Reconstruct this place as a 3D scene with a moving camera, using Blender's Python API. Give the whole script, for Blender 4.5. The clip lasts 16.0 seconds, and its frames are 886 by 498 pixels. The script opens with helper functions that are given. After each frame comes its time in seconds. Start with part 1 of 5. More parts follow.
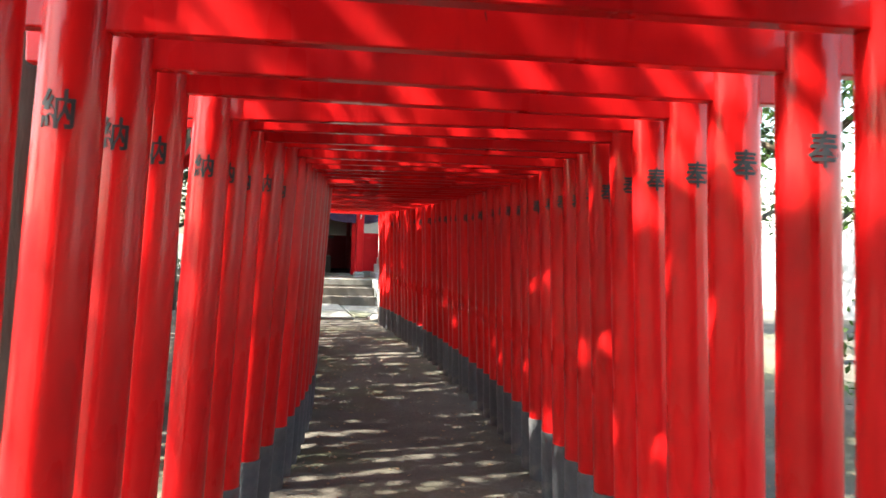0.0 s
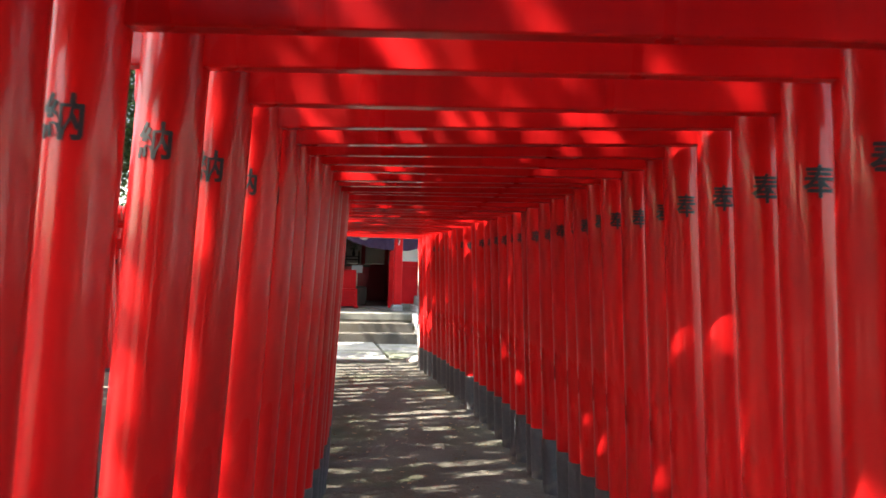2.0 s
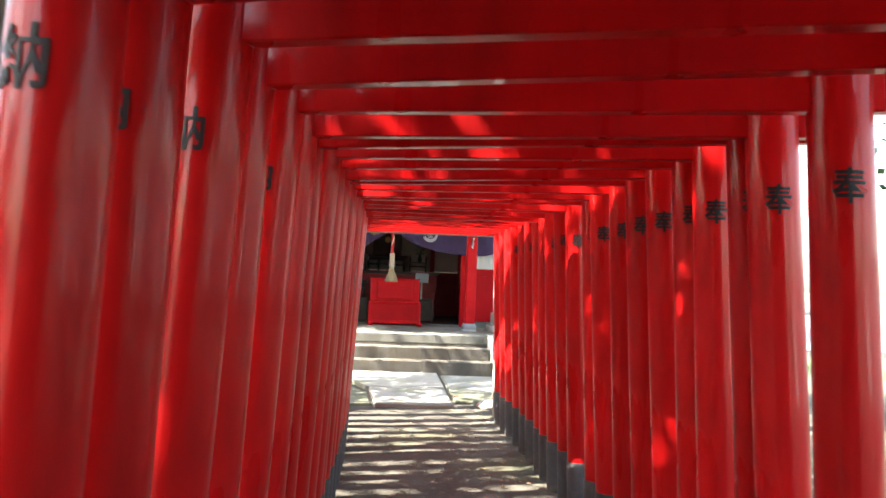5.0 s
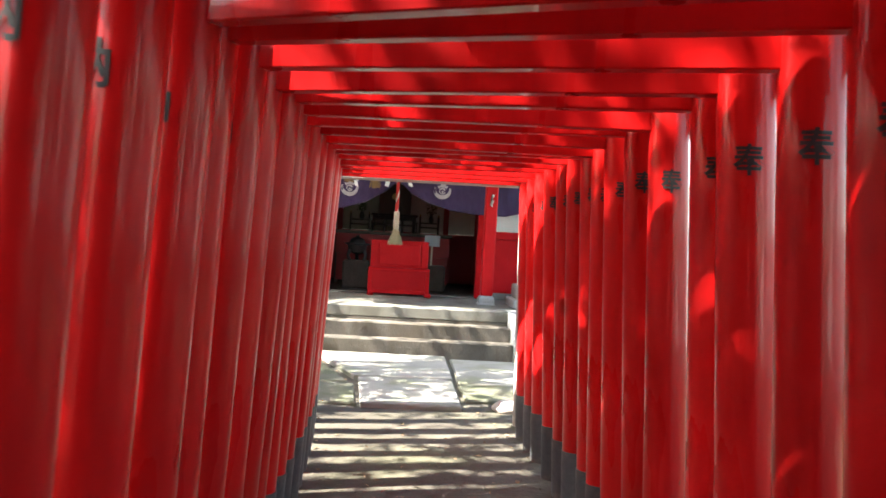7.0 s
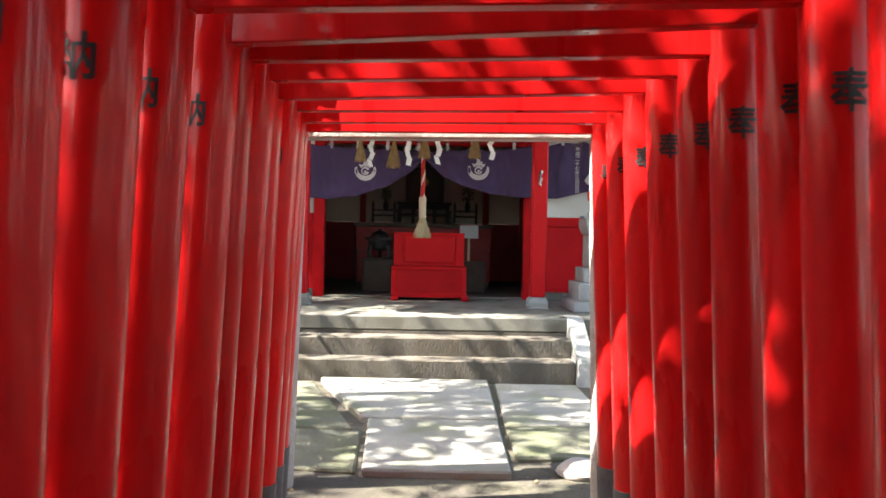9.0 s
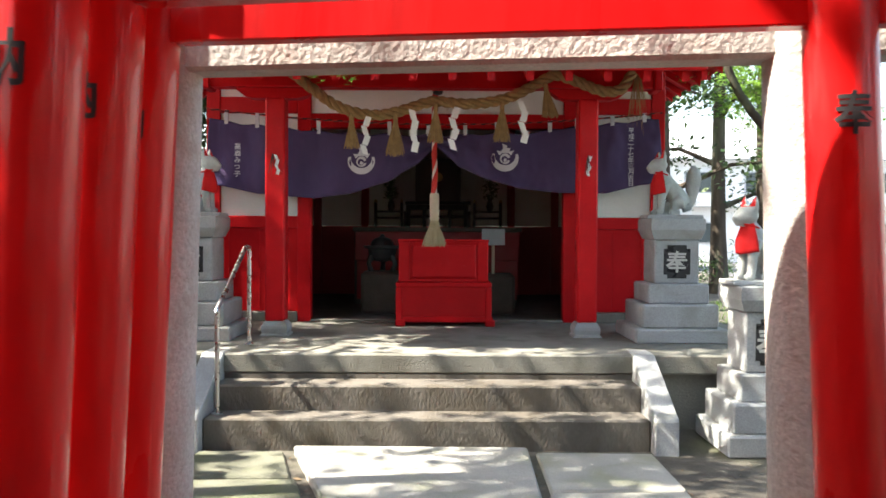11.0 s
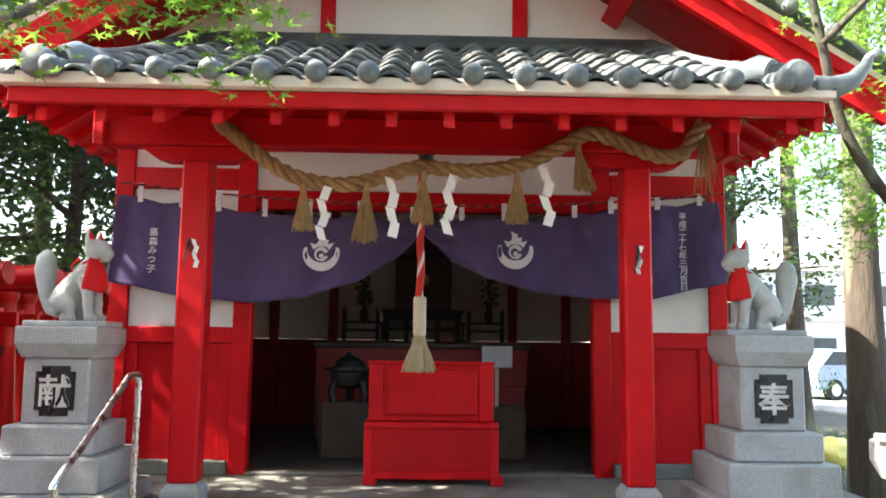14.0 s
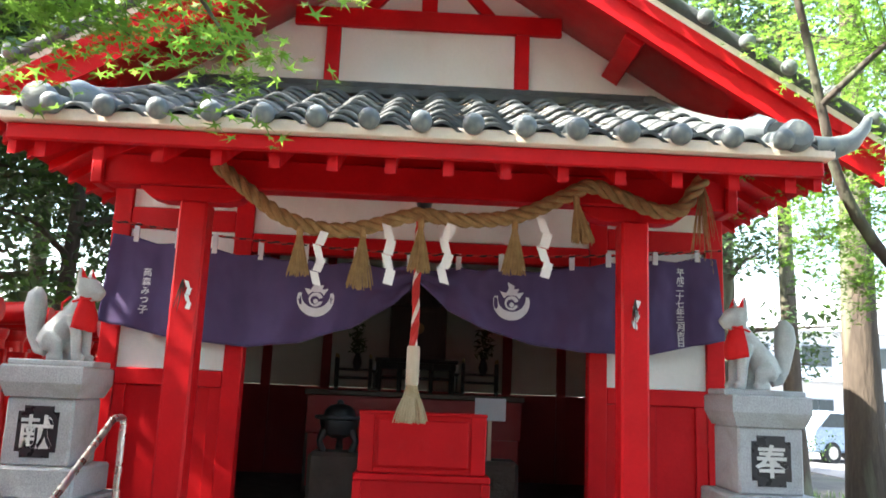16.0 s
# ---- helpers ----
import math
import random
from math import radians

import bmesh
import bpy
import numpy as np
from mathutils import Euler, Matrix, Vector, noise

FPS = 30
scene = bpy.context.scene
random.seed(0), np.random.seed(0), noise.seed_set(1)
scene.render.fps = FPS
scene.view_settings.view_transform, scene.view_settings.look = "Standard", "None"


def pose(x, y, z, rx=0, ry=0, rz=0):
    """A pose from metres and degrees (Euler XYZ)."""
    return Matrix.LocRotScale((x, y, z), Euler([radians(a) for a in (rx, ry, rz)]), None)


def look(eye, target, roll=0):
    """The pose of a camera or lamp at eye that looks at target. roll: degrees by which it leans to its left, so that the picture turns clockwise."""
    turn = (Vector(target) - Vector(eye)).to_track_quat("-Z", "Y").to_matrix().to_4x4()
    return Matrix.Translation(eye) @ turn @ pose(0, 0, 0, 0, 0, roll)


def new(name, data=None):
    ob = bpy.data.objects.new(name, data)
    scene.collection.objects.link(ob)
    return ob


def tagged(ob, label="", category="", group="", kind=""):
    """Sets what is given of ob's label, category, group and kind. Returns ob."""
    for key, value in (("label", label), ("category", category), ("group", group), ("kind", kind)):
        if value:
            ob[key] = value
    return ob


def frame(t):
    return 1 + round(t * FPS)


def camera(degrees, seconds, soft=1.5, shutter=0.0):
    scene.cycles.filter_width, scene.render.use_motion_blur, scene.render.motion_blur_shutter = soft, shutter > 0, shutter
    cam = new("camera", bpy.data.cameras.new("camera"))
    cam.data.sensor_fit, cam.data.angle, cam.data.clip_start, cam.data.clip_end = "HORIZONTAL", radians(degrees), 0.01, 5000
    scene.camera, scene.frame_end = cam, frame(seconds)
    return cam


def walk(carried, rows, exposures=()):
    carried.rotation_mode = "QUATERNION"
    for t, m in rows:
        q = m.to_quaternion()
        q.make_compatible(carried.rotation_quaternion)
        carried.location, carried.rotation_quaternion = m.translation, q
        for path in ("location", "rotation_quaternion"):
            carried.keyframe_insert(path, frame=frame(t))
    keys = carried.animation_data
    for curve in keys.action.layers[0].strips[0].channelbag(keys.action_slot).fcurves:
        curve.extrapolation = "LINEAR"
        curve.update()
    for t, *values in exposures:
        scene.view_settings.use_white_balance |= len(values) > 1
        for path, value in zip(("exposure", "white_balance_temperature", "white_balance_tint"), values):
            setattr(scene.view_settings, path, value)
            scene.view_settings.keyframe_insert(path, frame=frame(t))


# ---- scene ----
cam = camera(58.1, 16.0, soft=1.6, shutter=0.3)
ROWS = [
    (0.0, -1.536, -17.274, 1.414, -0.50, -2.04, -14.83),
    (0.5, -1.456, -16.756, 1.421, 0.27, -1.80, -14.65),
    (1.0, -1.331, -16.255, 1.412, 1.72, -1.35, -14.03),
    (1.5, -1.233, -15.742, 1.406, 1.94, -2.21, -12.88),
    (2.0, -1.123, -15.206, 1.399, 1.51, -1.67, -11.79),
    (2.5, -0.982, -14.667, 1.395, 0.25, -2.06, -10.75),
    (3.0, -0.859, -14.112, 1.423, -0.29, -1.01, -10.72),
    (3.5, -0.729, -13.548, 1.424, -0.50, -0.69, -9.93),
    (4.0, -0.659, -13.016, 1.412, -0.26, -2.41, -8.88),
    (4.5, -0.542, -12.440, 1.421, 2.10, -1.20, -7.45),
    (5.0, -0.464, -11.903, 1.404, 2.00, -2.34, -5.85),
    (7.5, -0.083, -9.358, 1.408, -0.99, -3.11, -4.17),
    (8.0, -0.017, -8.819, 1.389, -0.34, -1.68, -3.17),
    (8.5, 0.018, -8.270, 1.363, -0.85, -2.36, -2.22),
    (9.0, 0.072, -7.747, 1.368, -1.27, -1.13, -1.26),
    (11.5, 0.1, -5.224, 1.415, -1.09, -0.29, 0.26),
    (12.0, 0.083, -4.789, 1.413, -0.62, -0.35, 0.77),
    (12.5, 0.074, -4.39, 1.438, 1.07, 0.01, 0.25),
    (13.0, 0.091, -4.016, 1.466, 4.07, -0.14, 0.04),
    (13.5, 0.062, -3.733, 1.46, 5.03, -0.27, -0.81),
    (14.0, 0.064, -3.682, 1.467, 6.76, -0.72, -1.36),
    (14.5, 0.078, -3.664, 1.477, 11.71, -1.47, -0.98),
    (15.0, 0.081, -3.67, 1.478, 14.18, -2.27, -0.83),
    (15.5, 0.084, -3.668, 1.475, 13.17, -2.55, -1.26),
    (16.0, 0.072, -3.644, 1.472, 10.29, -2.38, -1.8),
]
walk(cam, [(t, pose(x, y, z, 90 + pitch, roll, yaw)) for t, x, y, z, pitch, roll, yaw in ROWS],
     exposures=[(t, stops, 6900 if t < 14 else 6600, 10) for t, stops in ((0.0, 2.95), (3.5, 3.2), (5.0, 3.32), (7.3, 3.05), (8.5, 2.95), (9.2, 2.75), (11.5, 2.4), (12.5, 2.6), (13.5, 2.9), (14.5, 2.98), (16.0, 3.02))])

# world and sun: high sun from the visitor's left
SUN_DIR = Vector((-0.74, -0.13, 0.86)).normalized()
world = bpy.data.worlds.new("world")
scene.world = world
world.use_nodes = True
sky = world.node_tree.nodes.new("ShaderNodeTexSky")
sky.sky_type = "NISHITA"
sky.sun_disc = False
sky.sun_elevation = math.asin(SUN_DIR.z)
sky.sun_rotation = math.atan2(SUN_DIR.x, SUN_DIR.y)
sky.air_density, sky.dust_density = 1.2, 2.5
background = world.node_tree.nodes["Background"]
background.inputs["Strength"].default_value = 0.13
world.node_tree.links.new(sky.outputs[0], background.inputs["Color"])
sun = new("sun", bpy.data.lights.new("sun", "SUN"))
sun.data.energy, sun.data.angle, sun.data.color = 5.0, radians(0.53), (1.0, 0.95, 0.86)
sun.matrix_world = look(SUN_DIR * 30, (0, 0, 0))


# ---------------------------------------------------------------- materials
def material(name, colour, rough=0.6, metal=0.0, second=None, scale=8.0, amount=0.5, fine=90.0, fine_amount=0.15,
             bump=0.15, bump_scale=60.0, coat=0.0, vary=0.0, stain=None, stain_scale=1.5, stain_amount=0.0,
             island=False, stretch=(1, 1, 1), translucent=0.0, spec=0.5, chips=None):
    m = bpy.data.materials.new(name)
    m.use_nodes = True
    nt = m.node_tree
    bsdf = nt.nodes["Principled BSDF"]
    geo = nt.nodes.new("ShaderNodeTexCoord")
    mapping = nt.nodes.new("ShaderNodeMapping")
    mapping.inputs["Scale"].default_value = stretch
    nt.links.new(geo.outputs["Object"], mapping.inputs["Vector"])

    def noise_node(s, detail=6.0, dist=0.0):
        n = nt.nodes.new("ShaderNodeTexNoise")
        n.inputs["Scale"].default_value, n.inputs["Detail"].default_value, n.inputs["Distortion"].default_value = s, detail, dist
        nt.links.new(mapping.outputs[0], n.inputs["Vector"])
        return n.outputs["Fac"]

    def mix(fac, a, b, mode="MIX"):
        x = nt.nodes.new("ShaderNodeMix")
        x.data_type, x.blend_type = "RGBA", mode
        for socket, value in ((x.inputs["Factor"], fac), (x.inputs["A"], a), (x.inputs["B"], b)):
            if isinstance(value, bpy.types.NodeSocket):
                nt.links.new(value, socket)
            else:
                socket.default_value = value if not isinstance(value, tuple) or len(value) == 4 else (*value, 1)
        return x.outputs["Result"]

    def span(fac, lo, hi, to_lo=0.0, to_hi=1.0):
        r = nt.nodes.new("ShaderNodeMapRange")
        r.inputs["From Min"].default_value, r.inputs["From Max"].default_value = lo, hi
        r.inputs["To Min"].default_value, r.inputs["To Max"].default_value = to_lo, to_hi
        nt.links.new(fac, r.inputs["Value"])
        return r.outputs[0]

    second = second or tuple(c * 0.7 for c in colour)
    col = mix(span(noise_node(scale, 5), 0.35, 0.7, 0, amount), colour, second)
    col = mix(span(noise_node(fine, 3), 0.3, 0.75, 0, fine_amount), col, tuple(c * 0.45 for c in colour))
    if stain:
        col = mix(span(noise_node(stain_scale, 8, 0.6), 0.5, 0.66, 0, stain_amount), col, stain)
    if chips:
        col = mix(span(noise_node(38, 2, 0.4), 0.745, 0.765, 0, 0.85), col, chips)
    if vary:
        info = nt.nodes.new("ShaderNodeNewGeometry" if island else "ShaderNodeObjectInfo")
        value = info.outputs["Random Per Island" if island else "Random"]
        hsv = nt.nodes.new("ShaderNodeHueSaturation")
        nt.links.new(span(value, 0, 1, 1 - vary, 1 + vary), hsv.inputs["Value"])
        nt.links.new(col, hsv.inputs["Color"])
        col = hsv.outputs[0]
    nt.links.new(col, bsdf.inputs["Base Color"])
    nt.links.new(span(noise_node(scale * 2.3, 4), 0.3, 0.7, max(rough - 0.1, 0.02), min(rough + 0.12, 1)), bsdf.inputs["Roughness"])
    bsdf.inputs["Metallic"].default_value = metal
    bsdf.inputs["Specular IOR Level"].default_value = spec
    bsdf.inputs["Coat Weight"].default_value = coat
    bsdf.inputs["Coat Roughness"].default_value = 0.07
    if bump:
        b = nt.nodes.new("ShaderNodeBump")
        b.inputs["Strength"].default_value, b.inputs["Distance"].default_value = bump, 0.02
        nt.links.new(noise_node(bump_scale, 8), b.inputs["Height"])
        nt.links.new(b.outputs[0], bsdf.inputs["Normal"])
    if translucent:
        tr = nt.nodes.new("ShaderNodeBsdfTranslucent")
        nt.links.new(col, tr.inputs["Color"])
        add = nt.nodes.new("ShaderNodeMixShader")
        add.inputs[0].default_value = translucent
        nt.links.new(bsdf.outputs[0], add.inputs[1])
        nt.links.new(tr.outputs[0], add.inputs[2])
        nt.links.new(add.outputs[0], nt.nodes["Material Output"].inputs["Surface"])
    return m


RED = material("vermilion_paint", (0.58, 0.009, 0.010), 0.33, second=(0.40, 0.006, 0.009), scale=3, amount=0.8, fine=35, fine_amount=0.12,
               bump=0.10, bump_scale=22, coat=0.36, vary=0.16, stretch=(1, 1, 0.25), stain=(0.20, 0.008, 0.008), stain_scale=9, stain_amount=0.3, spec=0.14, chips=(0.12, 0.03, 0.02))
RED_WOOD = material("red_painted_timber", (0.60, 0.007, 0.012), 0.5, second=(0.45, 0.005, 0.009), scale=4, amount=0.7, fine=50, fine_amount=0.15,
                    bump=0.08, bump_scale=25, vary=0.08, coat=0.04, spec=0.16)
CHAR_BLACK = material("black_lettering_paint", (0.012, 0.010, 0.012), 0.55, bump=0.05)
SLEEVE = material("dark_grey_post_foot", (0.06, 0.066, 0.075), 0.65, second=(0.10, 0.105, 0.11), scale=12, bump=0.2, vary=0.15,
                  stain=(0.2, 0.18, 0.15), stain_scale=7, stain_amount=0.35)
DIRT = material("trodden_earth", (0.125, 0.115, 0.098), 0.95, second=(0.07, 0.064, 0.054), scale=1.6, amount=0.9, fine=55, fine_amount=0.5,
                bump=0.7, bump_scale=22, stain=(0.10, 0.12, 0.05), stain_scale=0.7, stain_amount=0.35, spec=0.2)
CONCRETE = material("weathered_concrete", (0.25, 0.245, 0.215), 0.85, second=(0.15, 0.15, 0.125), scale=2.2, amount=0.9, fine=70, fine_amount=0.35,
                    bump=0.3, bump_scale=70, stain=(0.10, 0.095, 0.075), stain_scale=3.2, stain_amount=0.7)
STEP_CONCRETE = material("stained_step_concrete", (0.15, 0.135, 0.115), 0.85, second=(0.085, 0.076, 0.064), scale=2.5, amount=0.9, fine=60, fine_amount=0.4,
                         bump=0.35, bump_scale=60, stain=(0.09, 0.075, 0.055), stain_scale=4, stain_amount=0.8, stretch=(1, 1, 0.5))
SLAB = material("pale_paving_slab", (0.34, 0.335, 0.31), 0.85, second=(0.22, 0.22, 0.195), scale=2.0, amount=0.8, fine=80, fine_amount=0.3,
                bump=0.25, bump_scale=60, stain=(0.16, 0.18, 0.08), stain_scale=2.0, stain_amount=0.5, vary=0.1)
GRANITE = material("speckled_grey_granite", (0.44, 0.455, 0.455), 0.62, second=(0.40, 0.42, 0.43), scale=5, amount=0.6, fine=140, fine_amount=0.75,
                   bump=0.15, bump_scale=110, stain=(0.24, 0.24, 0.21), stain_scale=4, stain_amount=0.6)
GREY_STONE = material("grey_stone_gate_surface", (0.50, 0.47, 0.44), 0.8, second=(0.36, 0.33, 0.31), scale=4, amount=0.9, fine=90, fine_amount=0.5,
                      bump=0.4, bump_scale=60, stain=(0.30, 0.22, 0.18), stain_scale=5, stain_amount=0.5)
FOX = material("grey_carved_statue_stone", (0.50, 0.52, 0.50), 0.7, second=(0.36, 0.39, 0.38), scale=7, amount=0.8, fine=120, fine_amount=0.4,
               bump=0.3, bump_scale=80, stain=(0.22, 0.25, 0.23), stain_scale=5, stain_amount=0.5)
BLACK_STONE = material("polished_black_stone", (0.018, 0.018, 0.022), 0.3, bump=0.05)
PALE_INK = material("pale_engraved_letter", (0.62, 0.62, 0.58), 0.75)
PLASTER = material("white_plaster", (0.80, 0.80, 0.77), 0.9, second=(0.68, 0.67, 0.62), scale=1.5, amount=0.6, fine=40, fine_amount=0.08,
                   bump=0.1, stain=(0.50, 0.47, 0.40), stain_scale=1.2, stain_amount=0.3)
TILE = material("dark_grey_clay_tile", (0.085, 0.094, 0.098), 0.58, second=(0.05, 0.058, 0.058), scale=6, amount=0.9, fine=80, fine_amount=0.3,
                bump=0.25, bump_scale=45, stain=(0.13, 0.14, 0.10), stain_scale=5, stain_amount=0.6, vary=0.3, spec=0.35)
TILE_CAP = material("blue_grey_tile_disc", (0.135, 0.16, 0.17), 0.42, second=(0.09, 0.11, 0.118), scale=9, amount=0.8, bump=0.12, vary=0.15,
                    stain=(0.30, 0.32, 0.26), stain_scale=9, stain_amount=0.4)
CREAM = material("cream_eave_board", (0.78, 0.68, 0.56), 0.8, second=(0.66, 0.56, 0.45), bump=0.1)
STRAW = material("rice_straw", (0.42, 0.265, 0.11), 0.85, second=(0.26, 0.155, 0.06), scale=18, amount=0.9, fine=160, fine_amount=0.5,
                 bump=0.6, bump_scale=90, vary=0.12, island=True)
PALE_STRAW = material("pale_hemp_fibre", (0.60, 0.50, 0.32), 0.85, second=(0.45, 0.35, 0.2), scale=20, amount=0.9, fine=160, fine_amount=0.4, bump=0.5, bump_scale=90)
PAPER = material("white_paper", (0.86, 0.86, 0.85), 0.8, second=(0.8, 0.8, 0.8), bump=0.03)
PURPLE = material("purple_cotton_cloth", (0.085, 0.058, 0.135), 0.9, second=(0.068, 0.046, 0.108), scale=3, amount=0.7, fine=250, fine_amount=0.25,
                  bump=0.25, bump_scale=220, spec=0.2)
WHITE_PRINT = material("white_cloth_print", (0.66, 0.65, 0.68), 0.9, bump=0.05)
BIB = material("red_cotton_bib", (0.62, 0.018, 0.02), 0.85, second=(0.5, 0.012, 0.015), bump=0.3, bump_scale=160, spec=0.2)
ROPE_WHITE = material("white_cord", (0.72, 0.66, 0.58), 0.85, bump=0.3, bump_scale=120)
ROPE_RED = material("red_cord", (0.55, 0.03, 0.025), 0.85, bump=0.3, bump_scale=120)
ROPE_DARK = material("black_cord", (0.02, 0.02, 0.018), 0.8)
STEEL = material("brushed_stainless_steel", (0.62, 0.62, 0.60), 0.28, metal=1.0, second=(0.5, 0.5, 0.49), bump=0.03, fine_amount=0.1)
DARK_WOOD = material("dark_brown_wood", (0.05, 0.03, 0.022), 0.5, second=(0.03, 0.018, 0.014), scale=10, bump=0.15, stretch=(1, 1, 0.2))
LACQUER = material("black_lacquer", (0.014, 0.012, 0.012), 0.5, bump=0.03, spec=0.2)
IRON = material("blackened_cast_iron", (0.035, 0.036, 0.038), 0.4, metal=0.6, second=(0.06, 0.06, 0.06), bump=0.3, bump_scale=50)
OLD_STONE = material("rough_dark_stone", (0.085, 0.07, 0.055), 0.9, second=(0.05, 0.042, 0.035), scale=6, bump=0.7, bump_scale=30)
PLAQUE_WOOD = material("pale_bare_wood", (0.56, 0.46, 0.33), 0.7, second=(0.45, 0.35, 0.24), scale=10, bump=0.15, stretch=(1, 1, 0.15))
BRASS = material("dull_brass", (0.42, 0.30, 0.12), 0.4, metal=0.9, bump=0.1)
BARK = material("cedar_bark", (0.095, 0.075, 0.058), 0.95, second=(0.05, 0.04, 0.032), scale=9, amount=0.9, fine=60, fine_amount=0.5,
                bump=1.0, bump_scale=20, stretch=(1, 1, 0.18), stain=(0.20, 0.23, 0.15), stain_scale=3, stain_amount=0.5, spec=0.2)
MAPLE_BARK = material("smooth_maple_bark", (0.075, 0.062, 0.05), 0.9, second=(0.045, 0.038, 0.032), scale=7, amount=0.8, bump=0.6, bump_scale=30,
                      stretch=(1, 1, 0.4), stain=(0.16, 0.20, 0.12), stain_scale=5, stain_amount=0.5, spec=0.2)
LEAF_DARK = material("dark_evergreen_leaf", (0.048, 0.092, 0.026), 0.5, second=(0.026, 0.058, 0.02), scale=0.6, vary=0.5, island=True, translucent=0.3, bump=0, fine_amount=0)
LEAF_MID = material("broadleaf_green", (0.075, 0.15, 0.03), 0.5, second=(0.045, 0.10, 0.025), scale=0.6, vary=0.45, island=True, translucent=0.4, bump=0, fine_amount=0)
LEAF_MAPLE = material("fresh_maple_leaf", (0.17, 0.31, 0.045), 0.5, second=(0.10, 0.22, 0.03), scale=1.5, vary=0.3, island=True, translucent=0.6, bump=0, fine_amount=0)
GRASS = material("grass_blade", (0.09, 0.18, 0.035), 0.7, second=(0.13, 0.17, 0.05), scale=2, vary=0.4, island=True, translucent=0.3, bump=0, fine_amount=0)
FAR_WALL = material("pale_render_wall", (0.78, 0.80, 0.82), 0.9, second=(0.7, 0.72, 0.74), scale=0.6, bump=0.05)
BLOCK = material("concrete_block", (0.44, 0.47, 0.49), 0.9, second=(0.34, 0.36, 0.37), scale=4, bump=0.4, vary=0.12)
FAR_ROOF = material("pale_grey_roof", (0.42, 0.45, 0.48), 0.7, second=(0.36, 0.39, 0.42), bump=0.1)
FAR_GLASS = material("window_glass_far", (0.05, 0.07, 0.08), 0.08, bump=0)
CAR_PAINT = material("pale_blue_car_paint", (0.30, 0.40, 0.52), 0.25, coat=0.8, bump=0)
RUBBER = material("tyre_rubber", (0.02, 0.02, 0.02), 0.8)
ASPHALT = material("asphalt", (0.16, 0.16, 0.165), 0.9, second=(0.12, 0.12, 0.12), scale=2, fine=120, fine_amount=0.5, bump=0.4, bump_scale=120)
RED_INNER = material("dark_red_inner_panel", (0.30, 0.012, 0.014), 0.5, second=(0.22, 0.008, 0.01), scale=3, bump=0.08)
INNER_FLOOR = material("dark_worn_floor", (0.10, 0.095, 0.085), 0.6, second=(0.06, 0.055, 0.05), scale=3, bump=0.2)


# ---------------------------------------------------------------- mesh helpers
def finish(name, mesh, mat, parent=None, label="", smooth=False):
    mesh.materials.append(mat)
    if smooth:
        mesh.shade_smooth()
    ob = new(name, mesh)
    ob.parent = parent
    return tagged(ob, label)


def part(name, bm, mat, parent=None, label="", smooth=False):
    bmesh.ops.recalc_face_normals(bm, faces=bm.faces)
    mesh = bpy.data.meshes.new(name)
    bm.to_mesh(mesh)
    bm.free()
    if smooth:
        ob = finish(name, mesh, mat, parent, label, True)
        mesh.set_sharp_from_angle(angle=radians(38))
        return ob
    return finish(name, mesh, mat, parent, label)


def thing(name, m, label, category, group="", kind=""):
    ob = new(name)
    ob.matrix_world = m if isinstance(m, Matrix) else Matrix.Translation(m)
    ob.empty_display_size = 0.1
    return tagged(ob, label, category, group, kind)


def box(x0, x1, y0, y1, z0, z1, bevel=0.006, bm=None, turn=None):
    own = bmesh.new()
    bmesh.ops.create_cube(own, size=1)
    bmesh.ops.transform(own, verts=own.verts, matrix=Matrix.LocRotScale(((x0 + x1) / 2, (y0 + y1) / 2, (z0 + z1) / 2), None, (x1 - x0, y1 - y0, z1 - z0)))
    if bevel:
        bmesh.ops.bevel(own, geom=own.edges[:], offset=bevel, segments=1, affect="EDGES")
    if turn:
        bmesh.ops.transform(own, verts=own.verts, matrix=turn)
    if bm is None:
        return own
    join(bm, own)
    return bm


def join(bm, other):
    mesh = bpy.data.meshes.new("tmp")
    other.to_mesh(mesh)
    other.free()
    bm.from_mesh(mesh)
    bpy.data.meshes.remove(mesh)


def tube(points, radii, n=12, bm=None, caps=True, squash=None):
    """A round bar along points, with a radius at each."""
    bm = bm or bmesh.new()
    pts = [Vector(p) for p in points]
    if not isinstance(radii, (list, tuple)):
        radii = [radii] * len(pts)
    rings, side = [], None
    for i, p in enumerate(pts):
        ahead = (pts[min(i + 1, len(pts) - 1)] - pts[max(i - 1, 0)]).normalized()
        if side is None:
            side = ahead.orthogonal().normalized()
        side = (side - ahead * side.dot(ahead)).normalized()
        up = ahead.cross(side)
        ring = []
        for k in range(n):
            a = 2 * math.pi * k / n
            ring.append(bm.verts.new(p + (side * math.cos(a) + up * math.sin(a)) * radii[i]))
        rings.append(ring)
    for a, b in zip(rings, rings[1:]):
        for k in range(n):
            bm.faces.new((a[k], a[(k + 1) % n], b[(k + 1) % n], b[k]))
    if caps:
        bm.faces.new(rings[0][::-1])
        bm.faces.new(rings[-1])
    return bm


